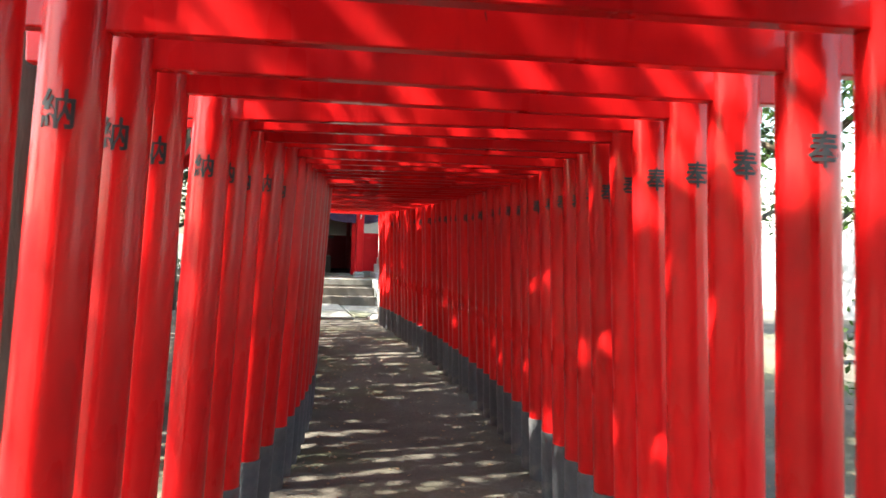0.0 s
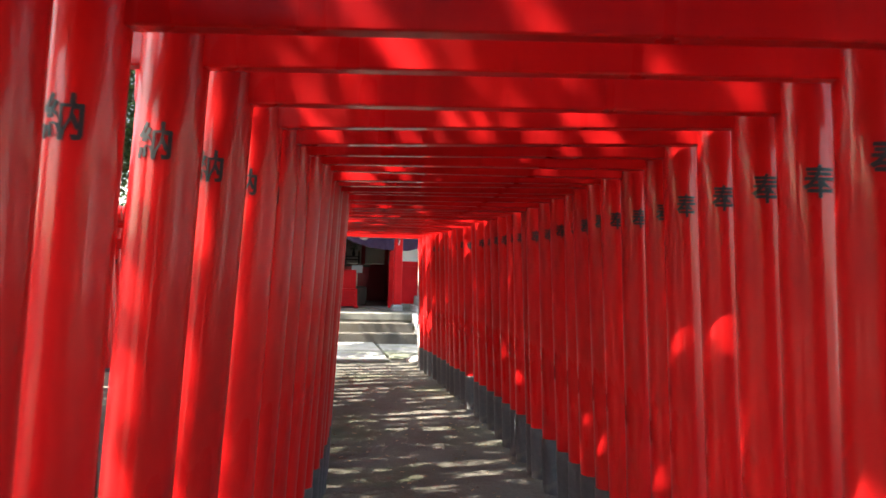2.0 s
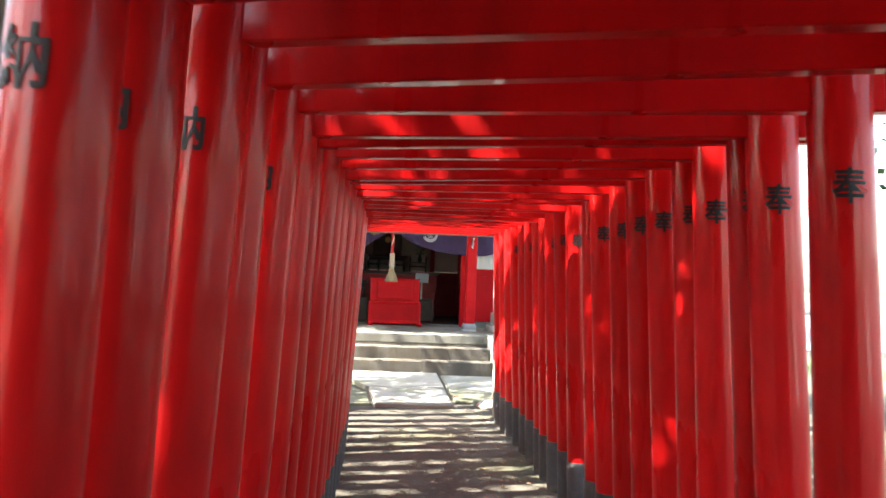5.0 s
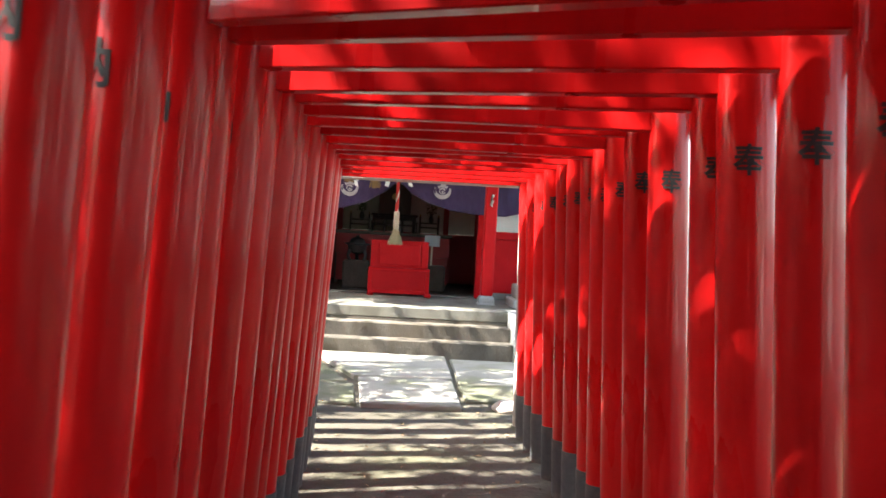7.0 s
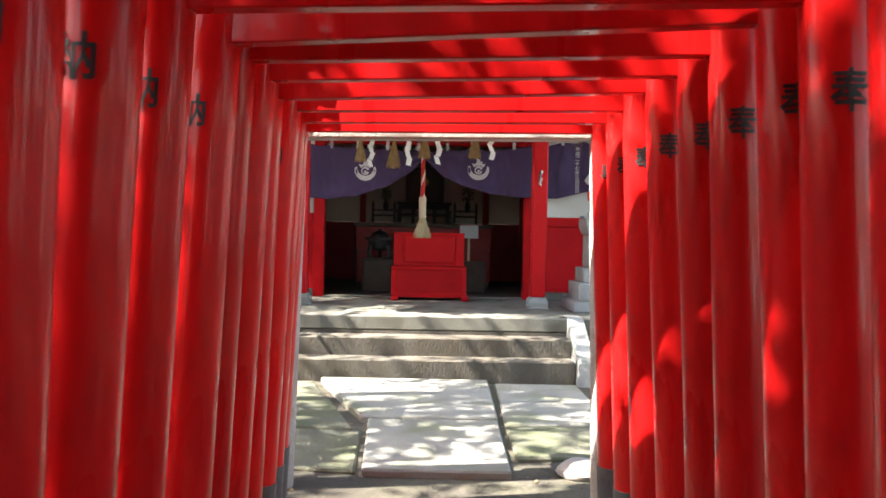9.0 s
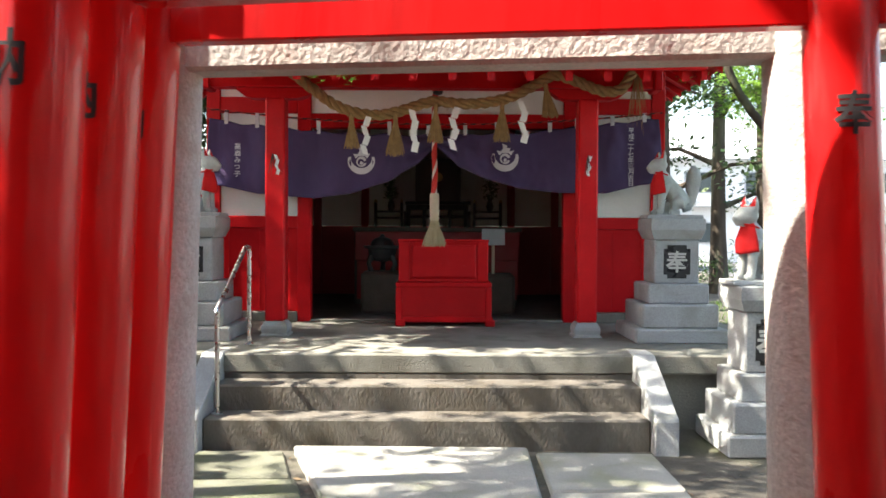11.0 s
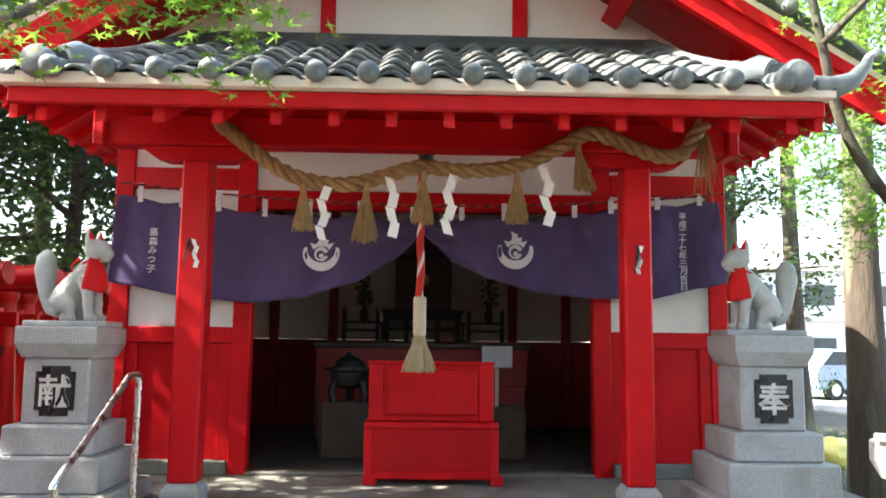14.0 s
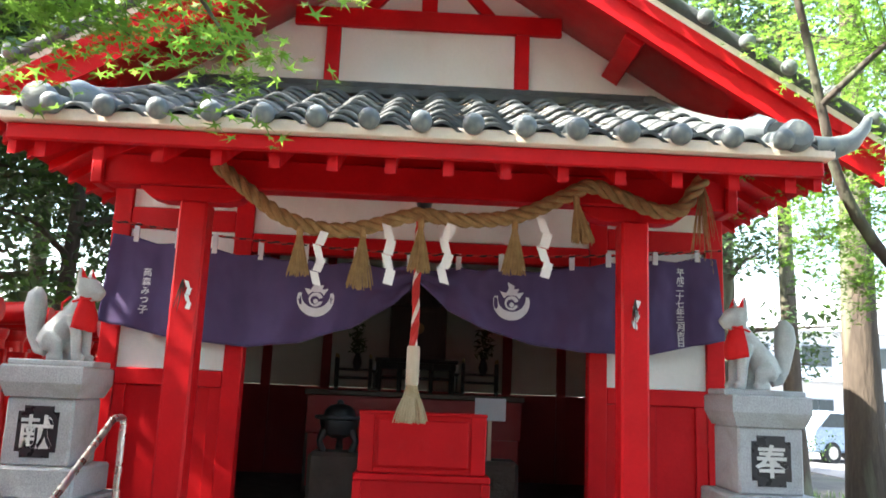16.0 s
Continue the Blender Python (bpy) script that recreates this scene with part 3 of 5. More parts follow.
for x0, x1 in ((WX0 + 0.132, DX0 - 0.132), (DX1 + 0.132, WX1 - 0.132)):
    sbox("side_rail", x0, x1, W0 + 0.006, W1 - 0.006, 2.56, 2.715)
    sbox("wall_panel", x0, x1, W0 + 0.03, W1 - 0.03, 2.717, 2.858, PLASTER, 0, "white plaster panel")
    sbox("wall_panel", x0, x1, W0 + 0.03, W1 - 0.03, 1.566, 2.558, PLASTER, 0, "white plaster panel")
    sbox("dado_rail", x0, x1, W0 + 0.006, W1 - 0.006, 1.45, 1.564)
    sbox("dado_panel", x0 + 0.0015, x1 - 0.0015, W0 + 0.035, W1 - 0.03, 0.64, 1.448, bevel=0.003)
    sbox("dado_seam", (x0 + x1) / 2 - 0.004, (x0 + x1) / 2 + 0.004, W0 + 0.032, W0 + 0.036, 0.64, 1.448, bevel=0)
    sbox("dado_stile", x0, x0 + 0.08, W0 + 0.014, W0 + 0.034, 0.64, 1.448, bevel=0.003)
    sbox("dado_stile", x1 - 0.08, x1, W0 + 0.014, W0 + 0.034, 0.64, 1.448, bevel=0.003)
    sbox("sill_stone", x0, x1, W0 - 0.03, W1, PLAT, 0.637, CONCRETE, 0.01, "concrete sill")
sbox("threshold", DX0, DX1, W0 - 0.02, W1, PLAT, 0.565, CONCRETE, 0.006, "concrete threshold")

# room behind the doorway
BACK_Y = 5.3
floor_in = sbox("inner_floor", WX0 + 0.1, WX1 - 0.1, W1, BACK_Y, PLAT, 0.56, INNER_FLOOR, 0)
sbox("inner_ceiling", WX0 + 0.1, WX1 - 0.1, W1, BACK_Y, 3.03, 3.07, DARK_WOOD, 0, "dark boarded ceiling")
for x0, x1 in ((WX0, WX0 + 0.1), (WX1 - 0.1, WX1)):
    sbox("side_wall", x0, x1, W1 + 0.002, BACK_Y, 1.5, 3.02, PLASTER, 0, "white plaster wall")
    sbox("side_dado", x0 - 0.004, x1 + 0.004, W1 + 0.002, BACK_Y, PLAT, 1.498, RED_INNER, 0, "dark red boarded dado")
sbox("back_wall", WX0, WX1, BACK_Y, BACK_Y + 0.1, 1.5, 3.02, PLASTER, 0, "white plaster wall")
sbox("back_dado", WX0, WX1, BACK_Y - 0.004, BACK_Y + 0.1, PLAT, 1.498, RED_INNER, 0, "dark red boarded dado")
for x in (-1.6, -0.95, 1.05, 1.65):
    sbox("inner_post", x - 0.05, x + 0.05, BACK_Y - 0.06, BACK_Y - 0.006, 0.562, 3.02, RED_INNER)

# gable and the main roof
PEAK_Z, EAVE_X, EAVE2_Z, BARGE_Y = 5.12, 3.0, 3.27, 1.30


def main_z(dx):
    u = abs(dx) / EAVE_X
    return PEAK_Z + (EAVE2_Z - PEAK_Z) * u - 0.02 * math.sin(math.pi * u)


GY = WALL_Y + 0.05
gable = [(SC - 2.1, 3.02), (SC + 2.1, 3.02)] + [(SC + dx, main_z(dx) - 0.2) for dx in (2.1, 1.4, 0.7, 0.0, -0.7, -1.4, -2.1)]
wpart("gable_wall", prism(gable, "y", GY, GY + 0.08), PLASTER, shrine, "white plaster gable with red timbers")
sbox("gable_tie", SC - 1.02, SC + 1.02, GY - 0.05, GY - 0.002, 4.20, 4.35)
for dx in (-0.72, 0.72):
    sbox("gable_stud", SC + dx - 0.055, SC + dx + 0.055, GY - 0.045, GY - 0.002, 3.60, 4.198)
sbox("king_post", SC - 0.06, SC + 0.06, GY - 0.045, GY - 0.002, 4.352, 4.72)
for s in (-1, 1):
    wpart("gable_strut", prism([(SC + s * 0.16, 4.72), (SC + s * 0.07, 4.72), (SC + s * 0.40, 4.352), (SC + s * 0.51, 4.352)], "y", GY - 0.045, GY - 0.002), RED_WOOD, shrine)

for s in (-1, 1):
    us = [k / 8 for k in range(9)]
    top = [(SC + s * u * EAVE_X, main_z(u * EAVE_X)) for u in us]
    low = [(x, z - 0.10) for x, z in top]
    slope = wpart("main_roof", prism(top + low[::-1], "y", BARGE_Y - 0.03, BACK_Y + 0.9), TILE, shrine, "dark grey tiled main roof")
    sof = [(x, z - 0.103) for x, z in top], [(x, z - 0.125) for x, z in top]
    wpart("main_soffit", prism(sof[0] + sof[1][::-1], "y", BARGE_Y + 0.06, BACK_Y + 0.85), RED_WOOD, shrine)
    cr = [(x, z - 0.055) for x, z in top], [(x, z - 0.105) for x, z in top]
    wpart("verge_board", prism(cr[0] + cr[1][::-1], "y", BARGE_Y - 0.055, BARGE_Y - 0.032), CREAM, slope, "cream verge board")
    br = [(x, z - 0.107) for x, z in top], [(x, z - 0.20) for x, z in top]
    wpart("barge_board", prism(br[0] + br[1][::-1], "y", BARGE_Y - 0.06, BARGE_Y + 0.0), RED_WOOD, slope)
    br = [(x, z - 0.20) for x, z in top], [(x, z - 0.36) for x, z in top]
    wpart("barge_board", prism(br[0] + br[1][::-1], "y", BARGE_Y - 0.03, BARGE_Y + 0.03), RED_WOOD, slope)
    for k in range(11):
        u = (k + 0.7) / 11
        ob = new("verge_disc", cap_mesh)
        ob.parent = slope
        ob.matrix_basis = pose(SC + s * u * EAVE_X, BARGE_Y - 0.09, main_z(u * EAVE_X) + 0.02, 0, 0, 0)
    verge = [(SC + s * u * EAVE_X, BARGE_Y - 0.02, main_z(u * EAVE_X) + 0.0) for u in us]
    wpart("verge_tile", tube(verge, 0.06, 10), TILE, slope, smooth=True)
    for k in range(12):
        y = 1.5 + k * 0.36
        e = [(SC + s * u * EAVE_X, main_z(u * EAVE_X)) for u in (0.74, 0.99)]
        wpart("rafter", prism([(e[0][0], e[0][1] - 0.205), (e[1][0], e[1][1] - 0.205), (e[1][0], e[1][1] - 0.127), (e[0][0], e[0][1] - 0.127)], "y", y, y + 0.06), RED_WOOD, slope)
    for u in (0.50, 0.80):
        x, z = SC + s * u * EAVE_X, main_z(u * EAVE_X)
        wpart("purlin", box(-0.07, 0.07, BARGE_Y + 0.10, GY - 0.003, -0.20, -0.0, 0.006, turn=pose(x, 0, z - 0.13, 0, s * 33, 0)), RED_WOOD, shrine)
for dz, w in ((0.05, 0.16), (0.12, 0.12), (0.19, 0.14)):
    sbox("ridge_course", SC - w, SC + w, BARGE_Y - 0.08, BACK_Y + 0.9, PEAK_Z + dz - 0.07, PEAK_Z + dz, TILE, 0.01)
pend = [(0, 0.10), (0.16, 0.02), (0.30, -0.12), (0.27, -0.20), (0.16, -0.16), (0.10, -0.26), (0, -0.33), (-0.10, -0.26), (-0.16, -0.16), (-0.27, -0.20), (-0.30, -0.12), (-0.16, 0.02)]
wpart("gable_pendant", prism([(SC + x, PEAK_Z - 0.60 + z) for x, z in pend], "y", BARGE_Y - 0.10, BARGE_Y - 0.062, bevel=0.01), RED_WOOD, shrine, "carved red gable pendant")



# ---------------------------------------------------------------- offering box
def build_offering_box():
    b = thing("offering_box", (0.12, 1.93, PLAT), "red painted wooden offering box with recessed front panels", "offering box")
    low, up = (-0.322, 0.568), (-0.297, 0.535)
    y0, y1 = 1.68, 2.0
    wpart("base", box(low[0] + 0.012, low[1] - 0.012, y0 + 0.022, y1, 0.575, 0.925, 0.004), RED_WOOD, b)
    wpart("base_rail", box(low[0], low[1], y0, y1 + 0.01, 0.905, 0.95, 0.008), RED_WOOD, b)
    wpart("base_rail", box(low[0] + 0.06, low[1] - 0.06, y0 + 0.004, y0 + 0.03, 0.585, 0.63, 0.004), RED_WOOD, b)
    for x0, x1 in ((low[0], low[0] + 0.058), (low[1] - 0.058, low[1])):
        wpart("corner_stile", box(x0, x1, y0, y0 + 0.04, 0.555, 0.903, 0.006), RED_WOOD, b)
        wpart("foot", box(x0 - 0.004, x1 + 0.03, y0 - 0.012, y0 + 0.06, PLAT, 0.60, 0.01), RED_WOOD, b)
        wpart("foot", box(x0 - 0.004, x1 + 0.03, y1 - 0.06, y1, PLAT, 0.60, 0.01), RED_WOOD, b)
    wpart("body", box(up[0] + 0.01, up[1] - 0.01, y0 + 0.045, y1, 0.952, 1.325, 0.004), RED_WOOD, b)
    for args in ((up[0], up[0] + 0.10, 0.954, 1.335), (up[1] - 0.10, up[1], 0.954, 1.335)):
        wpart("corner_stile", box(args[0], args[1], y0 + 0.028, y0 + 0.06, args[2], args[3], 0.006), RED_WOOD, b)
    wpart("raised_panel", box(up[0] + 0.125, up[1] - 0.115, y0 + 0.018, y0 + 0.05, 0.995, 1.295, 0.008), RED_WOOD, b)
    wpart("front_rail", box(up[0] + 0.101, up[1] - 0.101, y0 + 0.03, y0 + 0.06, 0.954, 0.985, 0.004), RED_WOOD, b)
    wpart("top_rim", box(up[0] - 0.006, up[1] + 0.006, y0 + 0.02, y0 + 0.055, 1.325, 1.348, 0.005), RED_WOOD, b)
    for k in range(9):
        x = up[0] + 0.05 + k * 0.0915
        wpart("slat", box(x, x + 0.03, y0 + 0.057, y1 - 0.02, 1.32, 1.343, 0.004), RED_WOOD, b)
    for i, ch in enumerate("賽銭箱"):
        t = letters(ch, 0.085, 0.004)
        bmesh.ops.translate(t, verts=t.verts, vec=(-0.02 + i * 0.155, y0 + 0.0185, 1.13))
        wpart("lettering", t, RED_WOOD, b)
    return b


build_offering_box()


# ---------------------------------------------------------------- ropes
def smooth_path(points, n):
    """n places along a smooth curve through the points."""
    pts = [Vector(p) for p in points]
    out = []
    for i in range(n):
        u = i / (n - 1) * (len(pts) - 1)
        k = min(int(u), len(pts) - 2)
        f = u - k
        p0, p1, p2, p3 = pts[max(k - 1, 0)], pts[k], pts[k + 1], pts[min(k + 2, len(pts) - 1)]
        out.append(0.5 * (2 * p1 + (p2 - p0) * f + (2 * p0 - 5 * p1 + 4 * p2 - p3) * f * f + (3 * p1 - p0 - 3 * p2 + p3) * f * f * f))
    return out


def strands(path, count, off, radius, twist):
    """Tubes wound round a path, one for each strand."""
    made, length = [], 0.0
    lengths = [0.0]
    for a, b in zip(path, path[1:]):
        length += (b - a).length
        lengths.append(length)
    for s in range(count):
        pts = []
        for i, p in enumerate(path):
            ahead = (path[min(i + 1, len(path) - 1)] - path[max(i - 1, 0)]).normalized()
            side = ahead.cross(Vector((0, 1, 0))).normalized()
            other = ahead.cross(side)
            a = 2 * math.pi * (s / count + lengths[i] / twist)
            pts.append(p + (side * math.cos(a) + other * math.sin(a)) * off)
        made.append(tube(pts, radius, 8))
    return made


def wisps(bm, places, count, length, radius, spread, down, seed):
    r = random.Random(seed)
    for _ in range(count):
        p = r.choice(places) if isinstance(places, list) else places
        d = Vector((r.uniform(-1, 1), r.uniform(-1, 0.3), r.uniform(-1, 1))) * spread + Vector((0, 0, -down))
        ln = length * r.uniform(0.5, 1.1)
        q = p + d * ln * 0.5
        tube([p, q, q + (d * 0.5 + Vector((0, 0, -0.25 * down))) * ln], [radius, radius * 0.8, radius * 0.4], 4, bm)
    return bm


def build_straw_rope():
    rope = thing("straw_rope", (0.2, 0.88, 2.45), "thick twisted rice-straw rope strung below the porch eave", "sacred rope")
    pts = ((-1.15, 2.73), (-0.97, 2.59), (-0.785, 2.457), (-0.598, 2.39), (-0.41, 2.375), (-0.225, 2.413), (0.018, 2.487), (0.26, 2.469), (0.485, 2.484),
           (0.67, 2.532), (0.858, 2.626), (1.026, 2.708), (1.19, 2.663), (1.42, 2.58), (1.568, 2.596), (1.643, 2.70), (1.70, 2.78))
    path = smooth_path([(x, 0.885, z) for x, z in pts], 150)
    for bm in strands(path, 3, 0.0255, 0.0225, 0.24):
        wpart("strand", bm, STRAW, rope, smooth=True)
    bm = wisps(bmesh.new(), path, 130, 0.06, 0.0012, 0.9, 0.2, 3)
    wpart("loose_straw", bm, STRAW, rope)
    bm = wisps(bmesh.new(), Vector((1.70, 0.885, 2.77)), 60, 0.34, 0.0022, 0.28, 1.0, 5)
    wpart("frayed_end", bm, STRAW, rope)
    return rope


build_straw_rope()
for x, z1, z0, w in ((-0.643, 2.40, 2.10, 0.065), (-0.28, 2.41, 2.04, 0.078), (0.048, 2.48, 2.15, 0.075), (0.59, 2.50, 2.16, 0.072), (0.933, 2.66, 2.36, 0.068)):
    t = thing("straw_tassel", (x, 0.845, z1), "golden rice-straw tassel hanging from the straw rope", "straw tassel", "straw tassels on the rope")
    r = random.Random(int(x * 100))
    tilt = 0.05 if x > 0.9 else r.uniform(-0.01, 0.02)
    bm = bmesh.new()
    for k in range(70):
        a, q = r.uniform(0, 6.28), math.sqrt(r.random())
        dx, dy = math.cos(a) * q, math.sin(a) * q
        zl = (z1 - z0) * r.uniform(0.93, 1.03)
        tube([(dx * 0.012, dy * 0.012, -0.02), (dx * 0.016 + tilt * 0.3, dy * 0.016, -zl * 0.3), (dx * w * 0.7 + tilt * 0.7, dy * w * 0.5, -zl * 0.7), (dx * w + tilt, dy * w * 0.7, -zl)], 0.0042, 4, bm)
    part("fringe", bm, STRAW, t)
    part("binding", tube([(tilt * 0.2, 0, -0.035), (tilt * 0.25, 0, -0.075)], 0.019, 10), STRAW, t, smooth=True)
    part("cord", tube([(0, 0.02, 0.03), (0, 0, -0.04)], 0.006, 6), STRAW, t)


def shide(name, x, y, z, h, lean, label, group):
    """A folded paper streamer: four slanting leaves, each stepped from the last."""
    t = thing(name, (x, y, z), label, "paper streamer", group)
    w = h * 0.15
    x0, z0 = 0.0, 0.0
    for k in range(4):
        shift = (w * 0.55 if k % 2 == 0 else -w * 0.45) * lean
        zz = h / 3.6
        out = [(x0 - w / 2, z0), (x0 + w / 2, z0 - w * 0.25), (x0 + w / 2 + shift, z0 - zz), (x0 - w / 2 + shift, z0 - zz + w * 0.25)]
        part("fold", prism(out, "y", k * 0.004, k * 0.004 + 0.0018), PAPER, t)
        x0 += shift + (w * 0.32 if k % 2 == 0 else -w * 0.28) * lean
        z0 -= zz * 0.86
    return t


for x, z, h, lean in ((-0.50, 2.36, 0.32, -1), (-0.15, 2.42, 0.36, 0.7), (0.225, 2.44, 0.36, -1), (0.735, 2.50, 0.36, 1)):
    shide("paper_streamer", x, 0.84, z, h, lean, "white zigzag paper streamer hung from the straw rope", "paper streamers on the rope")
for x in (-1.285, 1.335):
    shide("paper_charm", x, 0.945, 2.055, 0.17, 1 if x < 0 else -1, "small white paper charm tied to the porch post", "paper charms on the posts")
    sprig = thing("dried_sprig", (x - 0.02, 0.948, 2.06), "dried brown sprig tied to the porch post", "sprig", "sprigs on the posts")
    tagged(part("twig", wisps(bmesh.new(), Vector((0, 0, 0)), 9, 0.14, 0.0035, 0.25, 0.9, 8), DARK_WOOD, sprig), kind="stuff")


def build_bell_rope():
    b = thing("bell_rope", (0.03, 1.35, 2.7), "red and white twisted bell rope ending in a pale hemp tassel", "bell rope")
    path = [Vector((0.035 + 0.004 * math.sin(i * 0.3), 1.35, 2.68 - i * 0.94 / 60)) for i in range(61)]
    for bm, mat in zip(strands(path, 4, 0.012, 0.0135, 0.26), (ROPE_RED, ROPE_RED, ROPE_WHITE, ROPE_RED)):
        wpart("strand", bm, mat, b, smooth=True)
    wpart("sleeve", lathe([(0.034, 1.515), (0.041, 1.525), (0.041, 1.745), (0.036, 1.757)], 18, at=(0.035, 1.35, 0)), PLAQUE_WOOD, b, "pale wooden sleeve", smooth=True)
    r = random.Random(2)
    bm = bmesh.new()
    for k in range(150):
        a, q = r.uniform(0, 6.28), math.sqrt(r.random())
        dx, dy = math.cos(a) * q, math.sin(a) * q
        zl = 0.235 * r.uniform(0.9, 1.05)
        tube([(dx * 0.03, dy * 0.03, 0), (dx * 0.05, dy * 0.05, -zl * 0.35), (dx * 0.085, dy * 0.085, -zl * 0.7), (dx * 0.108, dy * 0.108, -zl)], 0.0045, 4, bm)
    bmesh.ops.translate(bm, verts=bm.verts, vec=(0.035, 1.35, 1.53))
    wpart("tassel", bm, PALE_STRAW, b)
    wpart("bell", lathe([(0.01, -0.05), (0.04, -0.04), (0.052, 0), (0.04, 0.04), (0.01, 0.05)], 18, at=(0.06, 1.30, 2.66)), IRON, b, "small dark bell", smooth=True)
    return b


build_bell_rope()

# ---------------------------------------------------------------- curtain across the front
NOREN_Y = 1.93
BOTTOM = ((-2.16, 1.880), (-1.65, 1.770), (-1.12, 1.730), (-0.766, 1.774), (-0.412, 1.893), (-0.125, 2.07), (0.052, 2.225), (0.251, 2.048), (0.472, 1.938), (0.826, 1.836),
          (1.224, 1.792), (1.666, 1.792), (2.19, 1.924))
TOP = ((-2.12, 2.50), (-1.95, 2.455), (-1.65, 2.42), (-1.12, 2.37), (-0.5, 2.345), (0.05, 2.34), (0.6, 2.35), (1.1, 2.39), (1.65, 2.45), (2.17, 2.51))
TABS = (-1.96, -1.66, -1.40, -1.08, -0.76, -0.40, -0.03, 0.32, 0.62, 1.13, 1.38, 1.72, 2.03)


def rope_z(x):
    return 2.44 + 0.115 * (x / 2.1) ** 2 + (0.02 if x < 0 else 0.0) * abs(x / 2.1)


def cloth(x, v):
    """A place on the curtain: x along it and v from its top (0) to its bottom (1)."""
    gap = min(abs(x - t) for t in TABS)
    top = np.interp(x, [p[0] for p in TOP], [p[1] for p in TOP]) - 0.16 * gap + 0.015
    low = np.interp(x, [p[0] for p in BOTTOM], [p[1] for p in BOTTOM])
    pull = max(0.0, 1 - abs(x - 0.05) / 0.9)
    fold = 0.020 * math.sin(x * 15 + 2.2 * math.sin(x * 3.1) + v * 4.0 * (pull + 0.3) * (1 if x < 0 else -1)) * (0.3 + v * 0.7) + 0.02 * math.sin(x * 6.3 + v * 2 + 1)
    fold += 0.022 * pull * math.sin(v * 11 + abs(x) * 9) + 0.028 * noise.noise(Vector((x * 4, v * 2.2 + x, 2))) + 0.010 * noise.noise(Vector((x * 14, v * 5, 7)))
    edge = 0.04 * v * (1 if x > 2.0 else (-1 if x < -2.0 else 0))
    return Vector((x + edge, NOREN_Y + fold - 0.03 * v, top + (low - top) * v))


